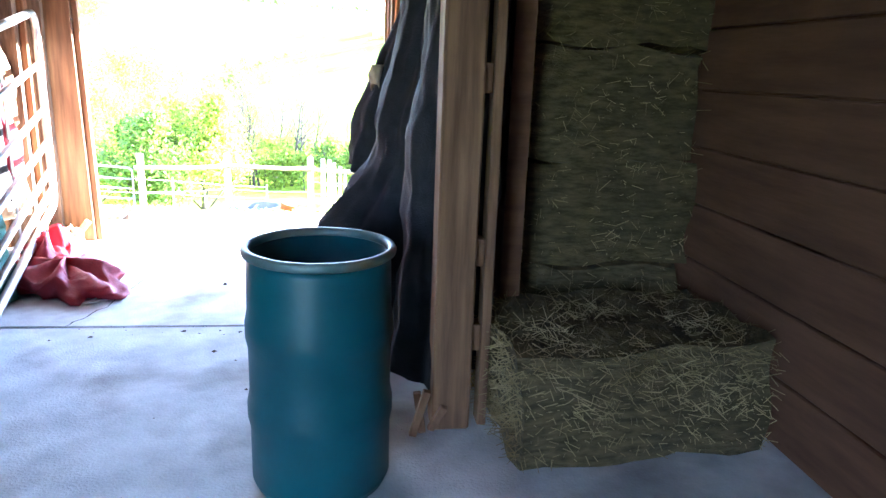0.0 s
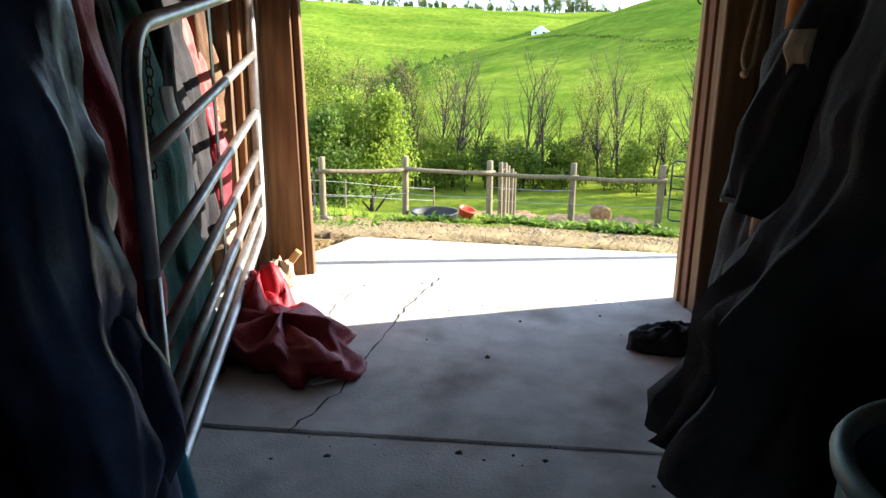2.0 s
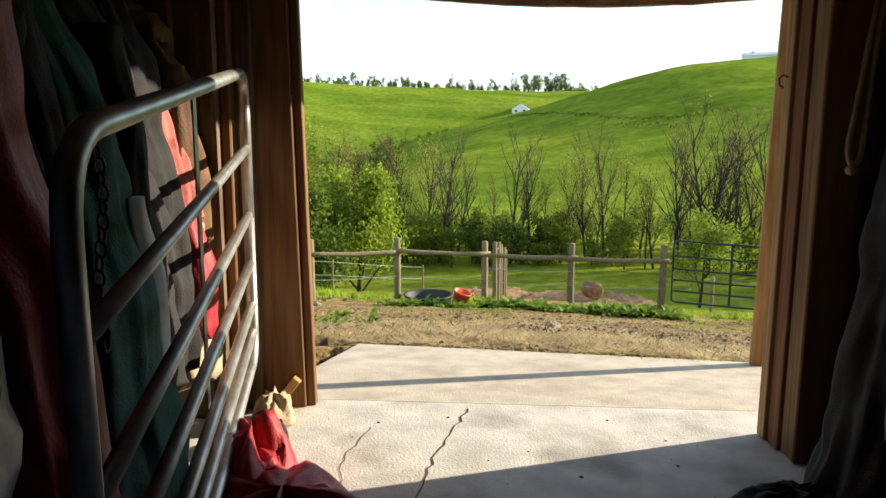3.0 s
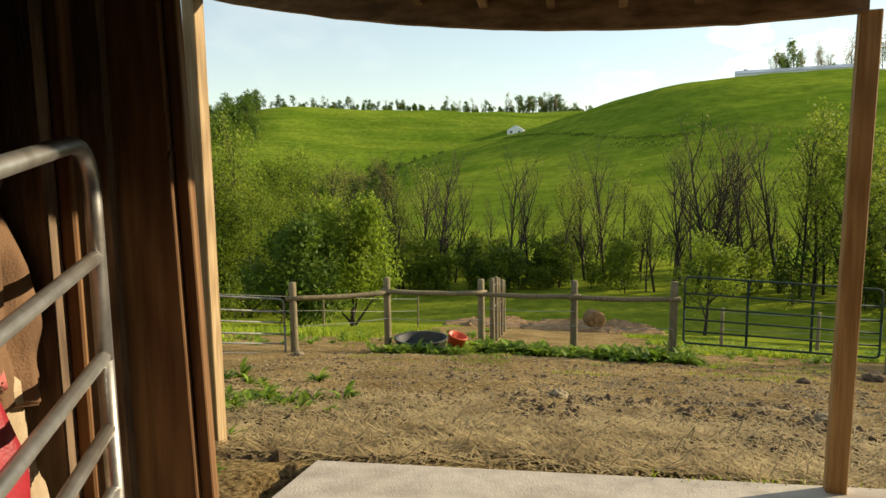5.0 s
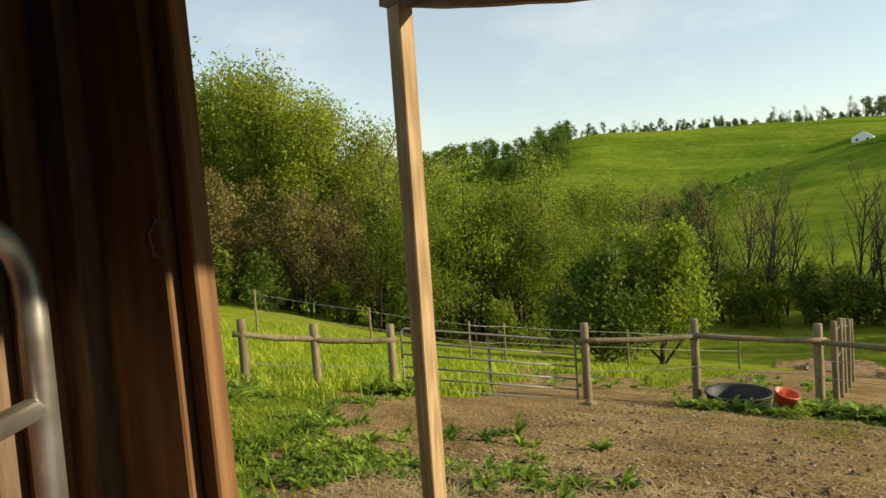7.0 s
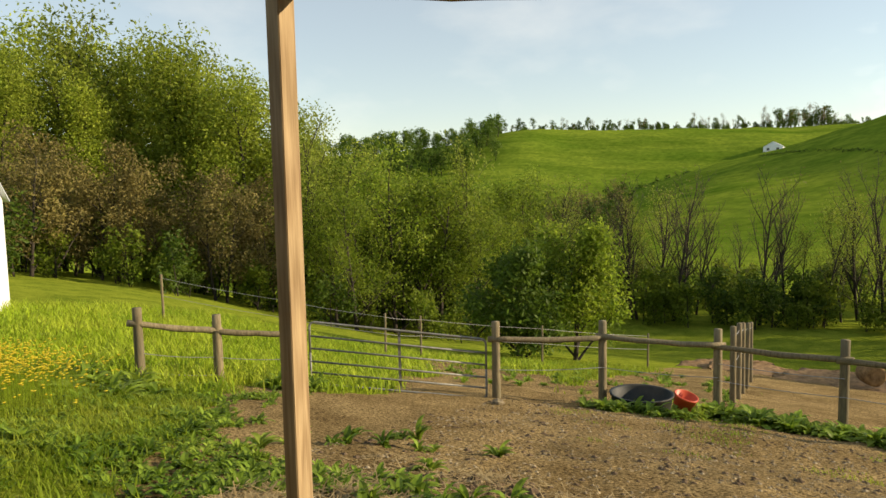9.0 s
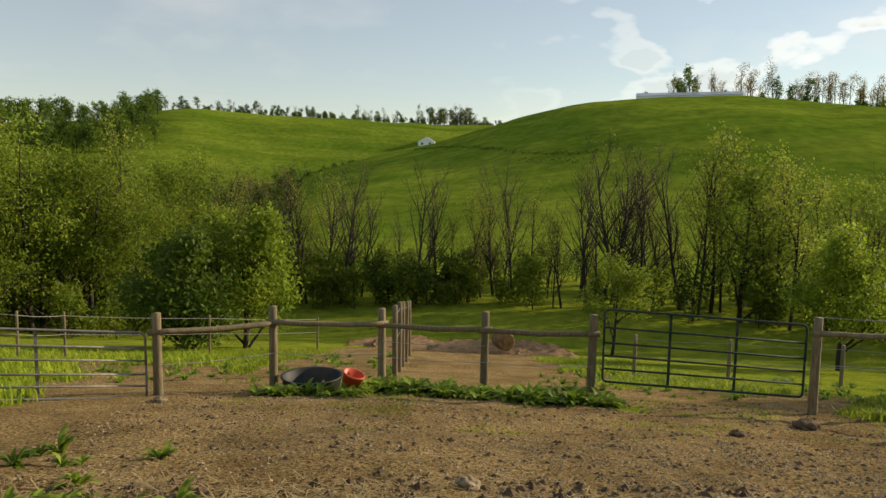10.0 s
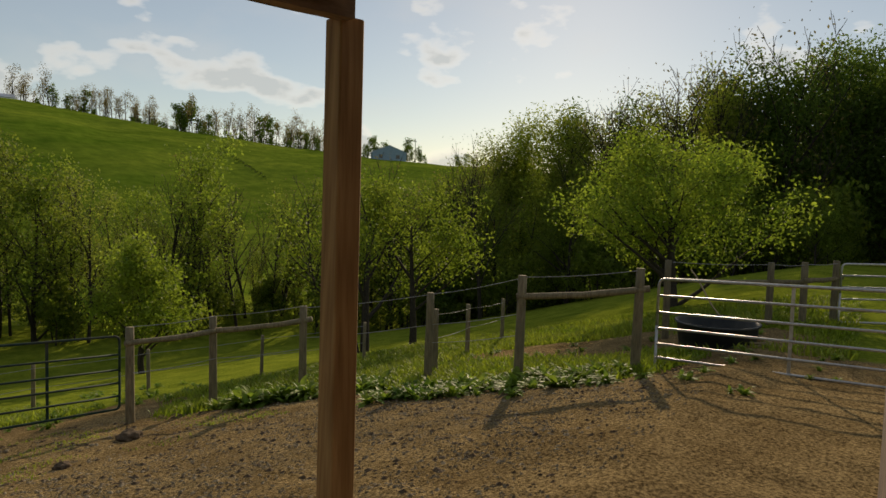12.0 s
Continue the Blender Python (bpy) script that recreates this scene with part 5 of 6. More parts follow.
coat("coveralls", "long red nylon coveralls between darker clothes", "coveralls",
     [(2.05, -0.53, -0.78, 0.07, 0.10), (1.5, -0.41, -0.78, 0.09, 0.12), (0.8, -0.33, -0.76, 0.10, 0.12), (0.36, -0.30, -0.74, 0.09, 0.10)], "red", 9, 5,
     extra=[("trouser_leg", [(0.9, -0.29, -0.70, 0.06, 0.07), (0.6, -0.28, -0.69, 0.065, 0.07), (0.3, -0.28, -0.68, 0.07, 0.07)], "red", "", 36)])
coat("jacket", "black jacket with straps behind the gate", "jacket",
     [(1.95, -0.80, -0.48, 0.09, 0.14), (1.5, -0.66, -0.48, 0.15, 0.18), (0.9, -0.58, -0.48, 0.15, 0.19), (0.3, -0.54, -0.46, 0.15, 0.18)], "black", 13,
     extra=[("sleeve", [(1.6, -0.56, -0.40, 0.06, 0.07), (1.2, -0.50, -0.39, 0.06, 0.07), (0.8, -0.49, -0.39, 0.06, 0.07)], "black", "", 38)])
coat("horse_blanket", "deep green blanket behind the stall gate", "blanket",
     [(1.75, -0.74, -0.12, 0.07, 0.12), (1.3, -0.60, -0.12, 0.10, 0.16), (0.7, -0.52, -0.14, 0.11, 0.19), (0.3, -0.48, -0.18, 0.12, 0.24), (0.02, -0.42, -0.26, 0.15, 0.34)], "green", 11, 8,
     extra=[("trim", [(1.1, -0.50, 0.03, 0.03, 0.04), (0.85, -0.47, 0.04, 0.035, 0.05), (0.6, -0.46, 0.04, 0.03, 0.04)], "white", "white edge trim", 35)])
coat("coat", "black oilskin coat hanging by the gate stay", "coat",
     [(1.85, -0.82, 0.18, 0.08, 0.12), (1.45, -0.72, 0.18, 0.12, 0.18), (0.9, -0.64, 0.18, 0.13, 0.18), (0.42, -0.6, 0.18, 0.12, 0.17)], "black", 12, 6,
     extra=[("sleeve", [(1.6, -0.60, 0.10, 0.05, 0.06), (1.25, -0.56, 0.10, 0.06, 0.06), (0.95, -0.55, 0.10, 0.055, 0.06)], "black", "", 42)])
coat("jacket", "black rain jacket next to the green blanket", "jacket",
     [(1.85, -0.86, 0.52, 0.08, 0.10), (1.45, -0.78, 0.52, 0.12, 0.15), (0.9, -0.72, 0.52, 0.13, 0.16), (0.42, -0.68, 0.52, 0.12, 0.15)], "black", 14)
coat("shirt", "faded red checked shirt on a hook", "shirt",
     [(1.6, -0.84, 0.66, 0.06, 0.08), (1.3, -0.72, 0.66, 0.09, 0.10), (0.95, -0.66, 0.66, 0.09, 0.10)], "pink", 15,
     extra=[("sleeve", [(1.0, -0.62, 0.64, 0.05, 0.06), (0.75, -0.58, 0.63, 0.065, 0.07), (0.52, -0.58, 0.64, 0.06, 0.06)], "red", "bright red cuff", 37)])
coat("coat", "brown duck canvas work coat by the doorway", "coat",
     [(1.78, -0.90, 0.83, 0.06, 0.08), (1.45, -0.80, 0.83, 0.13, 0.15), (1.1, -0.77, 0.82, 0.14, 0.16), (0.85, -0.75, 0.82, 0.13, 0.15)], "brown", 17,
     extra=[("sleeve", [(1.55, -0.68, 0.72, 0.05, 0.06), (1.2, -0.65, 0.71, 0.06, 0.06), (0.95, -0.65, 0.71, 0.055, 0.06)], "brown", "", 39), ("collar", [(1.76, -0.86, 0.82, 0.08, 0.09), (1.70, -0.84, 0.82, 0.10, 0.11), (1.64, -0.83, 0.82, 0.09, 0.10)], "brown", "", 40)])
coat("trousers", "pale tan canvas trousers below the coat", "trousers",
     [(0.95, -0.77, 0.80, 0.10, 0.13), (0.6, -0.74, 0.79, 0.12, 0.15), (0.28, -0.71, 0.78, 0.12, 0.14)], "tan", 19, 5)


def heap(label, name, category, at, size, m, seed, height, squash=1.0, lumps=1.0, rz=0.0, pleats=9):
    """A crumpled bundle lying on the floor."""
    t = thing(name, (at[0], at[1], at[2] if len(at) > 2 else 0), label, category, rz=rz)
    bm = bmesh.new()
    rows = []
    n, lv = 48, 16
    rnd = random.Random(seed)
    ph = rnd.uniform(0, 6)
    for k in range(lv + 1):
        f = k / lv
        row = []
        for j in range(n):
            th = j * math.tau / n
            r = math.cos(f * math.pi / 2) ** 0.55
            r *= 1 + 0.10 * math.sin(pleats * th + ph + 2 * f) * (1 - f) + 0.22 * lumps * noise.noise(Vector((math.cos(th) * 1.6 + seed, math.sin(th) * 1.6, f * 2.2)))
            z = height * math.sin(f * math.pi / 2) * (1 + 0.35 * lumps * noise.noise(Vector((math.cos(th) * 2 + seed, math.sin(th) * 2, 4.0))))
            z += 0.02 * noise.noise(Vector((th * 3, f * 9, seed))) + 0.16 * height * abs(noise.noise(Vector((r * math.cos(th) * 4.5 + seed, r * math.sin(th) * 3.0, 1.5))))
            row.append(bm.verts.new((size[0] * r * math.cos(th), size[1] * r * math.sin(th), max(0.004, z))))
        rows.append(row)
    for p, q in zip(rows, rows[1:]):
        for j in range(n):
            bm.faces.new((p[j], p[(j + 1) % n], q[(j + 1) % n], q[j]))
    bm.faces.new(rows[0][::-1])
    bm.faces.new(rows[-1])
    part("cloth", bm, M[m], t, smooth=True)
    if category == "bag":
        cord = [(size[0] * (0.75 + 0.05 * k), size[1] * 0.5 * math.sin(k * 0.9), 0.008) for k in range(8)]
        part("drawstring", tube(cord, 0.005, 6), M["white_cord"], t, "pale drawstring", smooth=True)
    return t


heap("crumpled red nylon bag lying on the concrete", "bag", "bag", (-0.10, 0.09), (0.36, 0.24), "red", 4, 0.13, rz=-42, pleats=11, lumps=2.4)
heap("bunched red hem under the stall gate", "cloth", "cloth", (-0.29, 0.37), (0.16, 0.22), "red", 8, 0.21, pleats=4, lumps=1.6)
heap("teal nylon bag slumped under the gate", "bag", "bag", (-0.14, -1.04), (0.13, 0.13), "teal", 6, 0.34, pleats=7)
heap("dark navy bundle of clothes on the floor", "clothes_pile", "clothes", (-0.22, -1.52), (0.26, 0.24), "navy", 12, 0.17, pleats=9)
heap("pale blue cuff spilling over the bundle", "cloth", "cloth", (-0.06, -1.40), (0.13, 0.13), "blue_denim", 14, 0.16, pleats=7)
heap("khaki cap fallen at the foot of the post", "cap", "cap", (-0.40, 0.98), (0.09, 0.11), "tan", 16, 0.12, pleats=5)
heap("dark leather boot lying by the wall", "boot", "boot", (-0.36, 0.74), (0.08, 0.12), "black", 18, 0.10, lumps=0.5, pleats=3)
heap("dark work boot standing by the clothes", "boot", "boot", (-0.30, -2.02), (0.11, 0.16), "black", 22, 0.18, lumps=0.4, pleats=3)

# coats on the partition
coat("overalls", "long dark waxed overalls by the doorway", "overalls",
     [(1.85, 2.04, 0.46, 0.05, 0.10), (1.5, 2.0, 0.46, 0.08, 0.14), (0.9, 1.96, 0.44, 0.10, 0.16), (0.4, 1.91, 0.40, 0.12, 0.17), (0.02, 1.84, 0.36, 0.15, 0.18)], "black", 41, 6)
heap("dark waxed trouser cuff lying on the floor", "cloth", "cloth", (1.60, 0.32), (0.22, 0.12), "black", 24, 0.09, rz=15, pleats=5)
coat("coat", "worn brown canvas coat with a rough hem", "coat",
     [(1.85, 2.03, 0.14, 0.06, 0.09), (1.5, 1.98, 0.12, 0.10, 0.13), (0.9, 1.93, 0.08, 0.11, 0.14), (0.35, 1.90, 0.06, 0.12, 0.14)], "brown", 43, 6)
coat("jacket", "tan jacket with an orange lining edge", "jacket",
     [(1.98, 2.0, -0.06, 0.07, 0.09), (1.65, 1.93, -0.08, 0.12, 0.13), (1.25, 1.89, -0.1, 0.13, 0.13)], "brown", 45, 5,
     extra=[("lining", [(1.95, 1.84, -0.14, 0.035, 0.04), (1.6, 1.78, -0.14, 0.04, 0.04), (1.28, 1.75, -0.13, 0.03, 0.04)], "orange", "orange lining edge", 47)])
coat("jacket", "black work jacket with a torn patch", "jacket",
     [(1.92, 2.0, -0.40, 0.07, 0.12), (1.6, 1.90, -0.40, 0.15, 0.18), (1.15, 1.80, -0.40, 0.2, 0.2), (0.78, 1.72, -0.40, 0.22, 0.18)], "black", 49, 6,
     extra=[("patch", [(1.30, 1.64, -0.48, 0.03, 0.05), (1.25, 1.63, -0.48, 0.035, 0.06), (1.20, 1.64, -0.48, 0.03, 0.05)], "tan", "torn tan patch", 48)])
coat("horse_blanket", "large dark blanket with a flaring hem", "blanket",
     [(2.0, 2.0, -0.75, 0.07, 0.14), (1.6, 1.90, -0.76, 0.15, 0.24), (1.0, 1.84, -0.78, 0.21, 0.28), (0.5, 1.70, -0.80, 0.31, 0.30), (0.16, 1.58, -0.84, 0.34, 0.28)], "black", 51, 9)
coat("horse_blanket", "black quilted blanket hanging beside the post", "blanket",
     [(2.1, 2.0, -1.32, 0.08, 0.14), (1.6, 1.93, -1.32, 0.14, 0.22), (0.8, 1.88, -1.32, 0.16, 0.24), (0.15, 1.85, -1.34, 0.18, 0.24)], "black", 53, 6)
coat("scarf", "small red cloth hung above the overalls", "cloth",
     [(1.95, 2.0, 0.42, 0.05, 0.06), (1.8, 1.95, 0.42, 0.07, 0.08), (1.66, 1.93, 0.42, 0.06, 0.07)], "red", 55, 5)


def hung_rope():
    t = thing("rope", (1.95, 0.72, 1.9), "loop of tan cotton rope hanging on the wall", "rope")
    pts = [(0, 0, 0), (-0.03, -0.01, -0.2), (-0.07, -0.03, -0.5), (-0.10, -0.05, -0.66), (-0.085, -0.06, -0.73), (-0.05, -0.05, -0.70), (-0.03, -0.03, -0.5), (-0.005, -0.01, -0.2), (0.02, 0, -0.02)]
    bm = bmesh.new()
    add_tube(bm, bend(pts, 0.03, 3), 0.010, 8)
    part("loop", bm, M["rope"], t, smooth=True)
    part("knot", lathe([(0.001, -0.02), (0.016, -0.012), (0.02, 0), (0.016, 0.012), (0.001, 0.02)], 10, at=(-0.085, -0.06, -0.735)), M["rope"], t, smooth=True)
    return t


hung_rope()


def coat_rail(x, y0, y1, z, side, n):
    t = thing("coat_rail", (x, (y0 + y1) / 2, z), "bare board with iron coat hooks", "coat rail")
    h = (y1 - y0) / 2
    part("board", box((-0.012, -h, -0.06), (0.012, h, 0.06), 0.003), M["treated"], t)
    for k in range(n):
        yy = -h + (k + 0.5) * 2 * h / n
        part("hook", tube([(side * 0.012, yy, 0.02), (side * 0.06, yy, 0.01), (side * 0.085, yy, 0.03), (side * 0.09, yy, 0.06)], 0.005, 6), M["iron"], t, smooth=True)
    return t


coat_rail(-0.985, -2.6, 0.95, 1.85, 1, 9)
coat_rail(2.085, -1.34, 0.8, 1.95, -1, 6)


def gate_chain():
    t = thing("chain", (-0.155, -0.70, 1.29), "dark steel chain hanging from the gate", "chain")
    for k in range(16):
        bm = bmesh.new()
        ring = [(0.011 * math.cos(a * math.tau / 8), 0.0, 0.017 * math.sin(a * math.tau / 8)) for a in range(9)]
        add_tube(bm, ring, 0.003, 5, cap=False)
        off = 0.02 * math.sin(k * 0.4)
        bmesh.ops.transform(bm, matrix=pose(-0.035, off, -0.02 - k * 0.026, 0, 0, 90 * (k % 2)), verts=bm.verts)
        part("link", bm, M["iron"], t, smooth=True)
    return t


gate_chain()


def drum():
    t = thing("drum", (1.405, -1.93, 0), "open-topped blue plastic drum with worn rim", "drum")
    R = 0.218
    prof = [(0.0, 0.0), (R * 0.94, 0.0), (R, 0.03), (R * 1.0, 0.2), (R * 1.035, 0.24), (R * 1.035, 0.28), (R * 1.0, 0.32), (R * 1.0, 0.46), (R * 1.035, 0.5), (R * 1.035, 0.54), (R * 1.0, 0.58), (R * 0.99, 0.72), (R * 0.96, 0.75),
            (R * 0.93, 0.75), (R * 0.95, 0.58), (R * 0.96, 0.1), (0.0, 0.04)]
    part("body", lathe(prof, 56), M["drum"], t, smooth=True)
    rim = [(R * 0.945, 0.752), (R * 1.0, 0.745), (R * 1.05, 0.752), (R * 1.06, 0.764), (R * 1.03, 0.775), (R * 0.97, 0.775), (R * 0.94, 0.766), (R * 0.945, 0.752)]
    part("rim", lathe(rim, 56), M["drum_rim"], t, "scuffed pale rim", smooth=True)
    return t


drum()


def stall_post():
    t = thing("stall_post", (1.865, -1.62, 0), "old square wooden stall post with a nailed strip", "post", kind="structure")
    part("post", box((-0.07, -0.07, 0), (0.07, 0.07, 2.7), 0.008), M["stall_lumber"], t)
    part("strip", box((0.105, -0.04, 0), (0.14, 0.04, 2.7), 0.004), M["stall_lumber"], t)
    for z in (0.30, 0.62, 1.22, 1.95):
        part("spacer", box((0.072, -0.035, z), (0.103, 0.035, z + 0.10), 0.004), M["stall_lumber"], t)
    return t


stall_post()


def hay_bale(at, size, seed, rz=0.0, label="rough hay bale with loose stalks", fuzz=700):
    t = thing("hay_bale", at, label, "hay bale", "hay bales", rz=rz)
    bm = bmesh.new()
    sx, sy, sz = size
    r = bmesh.ops.create_cube(bm, size=1.0)
    bmesh.ops.subdivide_edges(bm, edges=list(bm.edges), cuts=7, use_grid_fill=True)
    for v in bm.verts:
        p = Vector((v.co.x * sx, v.co.y * sy, (v.co.z + 0.5) * sz))
        q = p * 5 + Vector((seed, seed, 0))
        p += Vector((noise.noise(q), noise.noise(q + Vector((9, 0, 0))), noise.noise(q + Vector((0, 9, 0))))) * 0.05
        v.co = p
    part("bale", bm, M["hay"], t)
    rnd = random.Random(seed)
    verts, faces = [], []
    for k in range(fuzz):
        face = rnd.randrange(3)
        x, y, z = rnd.uniform(-sx / 2, sx / 2), rnd.uniform(-sy / 2, sy / 2), rnd.uniform(0.02, sz)
        if face == 0:
            z = sz
        elif face == 1:
            y = -sy / 2
        else:
            x = -sx / 2
        p = Vector((x, y, z))
        d = Vector((rnd.gauss(0, 1), rnd.gauss(0, 1), rnd.gauss(0, 0.8))).normalized() * rnd.uniform(0.02, 0.075)
        w = d.orthogonal().normalized() * 0.0013
        i = len(verts)
        verts += [p - w, p + w, p + d + w, p + d - w]
        faces.append((i, i + 1, i + 2, i + 3))
    o = new("loose_hay", leaf_mesh("loose_hay", (verts, faces), M["straw"]))
    o.parent = t
    return t


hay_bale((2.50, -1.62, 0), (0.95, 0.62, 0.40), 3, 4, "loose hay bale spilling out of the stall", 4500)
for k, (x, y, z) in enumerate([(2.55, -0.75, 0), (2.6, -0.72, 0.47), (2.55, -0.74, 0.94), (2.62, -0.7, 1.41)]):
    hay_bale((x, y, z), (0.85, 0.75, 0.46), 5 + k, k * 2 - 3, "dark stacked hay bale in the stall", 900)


def kindling():
    t = thing("wood_scrap", (1.72, -1.72, 0), "split wood scrap leaning by the post", "wood scrap")
    for k, (dx, ang) in enumerate(((0.0, 14), (0.04, -8), (0.07, 24))):
        bm = bmesh.new()
        add_box(bm, (-0.014, -0.012, 0.004), (0.014, 0.012, 0.2 - 0.04 * k), 0.003, pose(dx, 0.02 * k, 0, ang * 0.6, ang, 0))
        part("splinter", bm, M["stall_lumber"], t)
    return t


kindling()


def litter(name, label, area, count, size, material, seed, zf, flat=0.5):
    """Small crumbs strewn on a surface, as one mesh."""
    rnd = random.Random(seed)
    verts, faces = [], []
    for _ in range(count):
        x, y = rnd.uniform(area[0], area[2]), rnd.uniform(area[1], area[3])
        if fbm(x, y, 1.4, seed) < rnd.uniform(-0.5, 0.25):
            continue
        s = size * (0.25 + 1.5 * rnd.random() ** 3)
        z = zf(x, y)
        i = len(verts)
        for k in range(6):
            a = k * math.tau / 6 + rnd.uniform(-0.3, 0.3)
            q = s * rnd.uniform(0.6, 1.1)
            verts.append((x + q * math.cos(a), y + q * math.sin(a), z - 0.002))
        verts.append((x, y, z + s * flat * rnd.uniform(0.6, 1.2)))
        faces += [(i + k, i + (k + 1) % 6, i + 6) for k in range(6)]
    ob = new(name, leaf_mesh(name, (verts, faces), material))
    return tagged(ob, label, "litter", kind="stuff")


litter("floor_crumbs", "dark crumbs of dirt on the concrete", (-0.2, -2.6, 1.9, 1.25), 130, 0.012, M["clod"], 2, lambda x, y: 0.0)
litter("joint_chips", "broken edge crumbs along the slab joint", (0.05, -0.72, 1.6, -0.54), 60, 0.016, M["joint"], 3, lambda x, y: 0.0, 0.25)


# ---- the yard ----
def feed_tub(at, r, h, label, rz=0.0, long=1.0):
    t = thing("feed_tub", at, label, "tub", rz=rz)
    prof = [(0.0, 0.0), (r * 0.86, 0.0), (r * 0.92, 0.03), (r * 0.985, h * 0.9), (r * 1.03, h * 0.93), (r * 1.04, h), (r * 0.97, h), (r * 0.93, h * 0.9), (r * 0.84, 0.05), (0.0, 0.04)]
    bm = lathe(prof, 40)
    for v in bm.verts:
        v.co.x *= long
    part("shell", bm, M["tub"], t, smooth=True)
    return t


gz = ground_z
feed_tub((-0.66, 13.15, gz(-0.66, 13.15) - 0.02), 0.54, 0.33, "wide black rubber feed tub by the fence")


def bucket():
    x, y = 0.03, 12.68
    t = thing("bucket", (x, y, gz(x, y) + 0.02), "orange-red plastic bucket tipped against the tub", "bucket", rz=20)
    m = pose(0, 0, 0.02, 12, 14, 0)
    bm = lathe([(0.0, 0.0), (0.135, 0.0), (0.145, 0.01), (0.185, 0.30), (0.20, 0.305), (0.20, 0.335), (0.178, 0.335), (0.135, 0.02), (0.0, 0.015)], 32)
    bmesh.ops.transform(bm, matrix=m, verts=bm.verts)
    part("shell", bm, M["bucket"], t, smooth=True)
    bm = tube([(0.2 * math.cos(a), 0.2 * math.sin(a), 0.31 + 0.01) for a in [k * math.pi / 10 for k in range(11)]], 0.006, 6)
    bmesh.ops.transform(bm, matrix=m, verts=bm.verts)
    part("bail", bm, M["iron"], t, "thin wire bail")
    return t


bucket()
tx, ty = polar(79.6, 13.6)
feed_tub((tx, ty, gz(tx, ty) - 0.02), 0.72, 0.5, "large black water tub in the upper paddock", long=1.15)


def hose():
    x, y = polar(81.5, 13.6)
    t = thing("garden_hose", (x, y, gz(x, y) + 0.03), "pale yellow garden hose lying in loose coils", "hose")
    pts = []
    for k in range(64):
        a = k * 0.3
        pts.append((0.55 * (1 - k / 300) * math.cos(a) + 0.05 * math.sin(k), 0.45 * math.sin(a), 0.02 + 0.0012 * k))
    bm = bmesh.new()
    add_tube(bm, pts, 0.016, 6)
    part("coil", bm, M["rope"], t, smooth=True)
    riser = [(0.4, 0.1, 0.02), (0.7, 0.35, 0.12), (1.0, 0.75, 0.5), (1.25, 1.1, 1.0), (1.35, 1.25, 1.15)]
    part("riser", tube(bend(riser, 0.1, 4), 0.016, 6), M["rope"], t, smooth=True)
    return t


hose()


def dock_mesh(seed, n, length, width, name, seg=5):
    """Broad arching leaves from one root, as one mesh."""
    rnd = random.Random(seed)
    verts, faces = [], []
    for k in range(n):
        a = rnd.uniform(0, math.tau)
        el = rnd.uniform(0.5, 1.35)
        L = length * rnd.uniform(0.6, 1.2)
        w = width * rnd.uniform(0.7, 1.2)
        p = Vector((rnd.uniform(-0.05, 0.05), rnd.uniform(-0.05, 0.05), -0.02))
        i0 = len(verts)
        for s in range(seg + 1):
            f = s / seg
            d = Vector((math.cos(a) * math.cos(el), math.sin(a) * math.cos(el), math.sin(el)))
            side = Vector((-math.sin(a), math.cos(a), 0))
            ww = w * (0.25 + 1.0 * math.sin(math.pi * min(1, 0.12 + f * 0.88)) ) * (0.15 if s == seg else 1)
            cup = Vector((0, 0, 0.25 * ww))
            verts += [p - side * ww + cup, p, p + side * ww + cup]
            p = p + d * (L / seg)
            el -= 1.4 / seg * rnd.uniform(0.6, 1.3)
            if s:
                j = i0 + s * 3
                faces += [(j - 3, j - 2, j + 1, j), (j - 2, j - 1, j + 2, j + 1)]
    return leaf_mesh(name, (verts, faces), M["weed"])


DOCKS = [dock_mesh(s, 16, 0.40, 0.045, "weed") for s in (1, 2, 3)]
HERBS = [dock_mesh(s, 10, 0.21, 0.026, "weed", 3) for s in (7, 8, 9)]
DOCK_ARRAYS = []
for me in DOCKS + HERBS:
    co = np.empty(len(me.vertices) * 3)
    me.vertices.foreach_get("co", co)
    DOCK_ARRAYS.append((co.reshape(-1, 3), [list(p.vertices) for p in me.polygons]))
rw = random.Random(5)


def weed_patch(name, label, spots, low=0.0):
    """Dock plants grown together in a patch; spots: (x, y, size)."""
    verts, faces, base = [], [], 0
    for x, y, s in spots:
        co, fs = rw.choice(DOCK_ARRAYS[3:] if rw.random() < low else DOCK_ARRAYS[:3])
        m = pose(x, y, gz(x, y), rw.uniform(-8, 8), rw.uniform(-8, 8), rw.uniform(0, 360))
        verts.append((co * (s, s, s * rw.uniform(0.8, 1.25))) @ np.array(m.to_3x3()).T + np.array(m.translation))
        faces += [[v + base for v in f] for f in fs]
        base += len(co)
    return tagged(new(name, leaf_mesh(name, (np.concatenate(verts).tolist(), faces), M["weed"])), label, "weeds", kind="stuff")


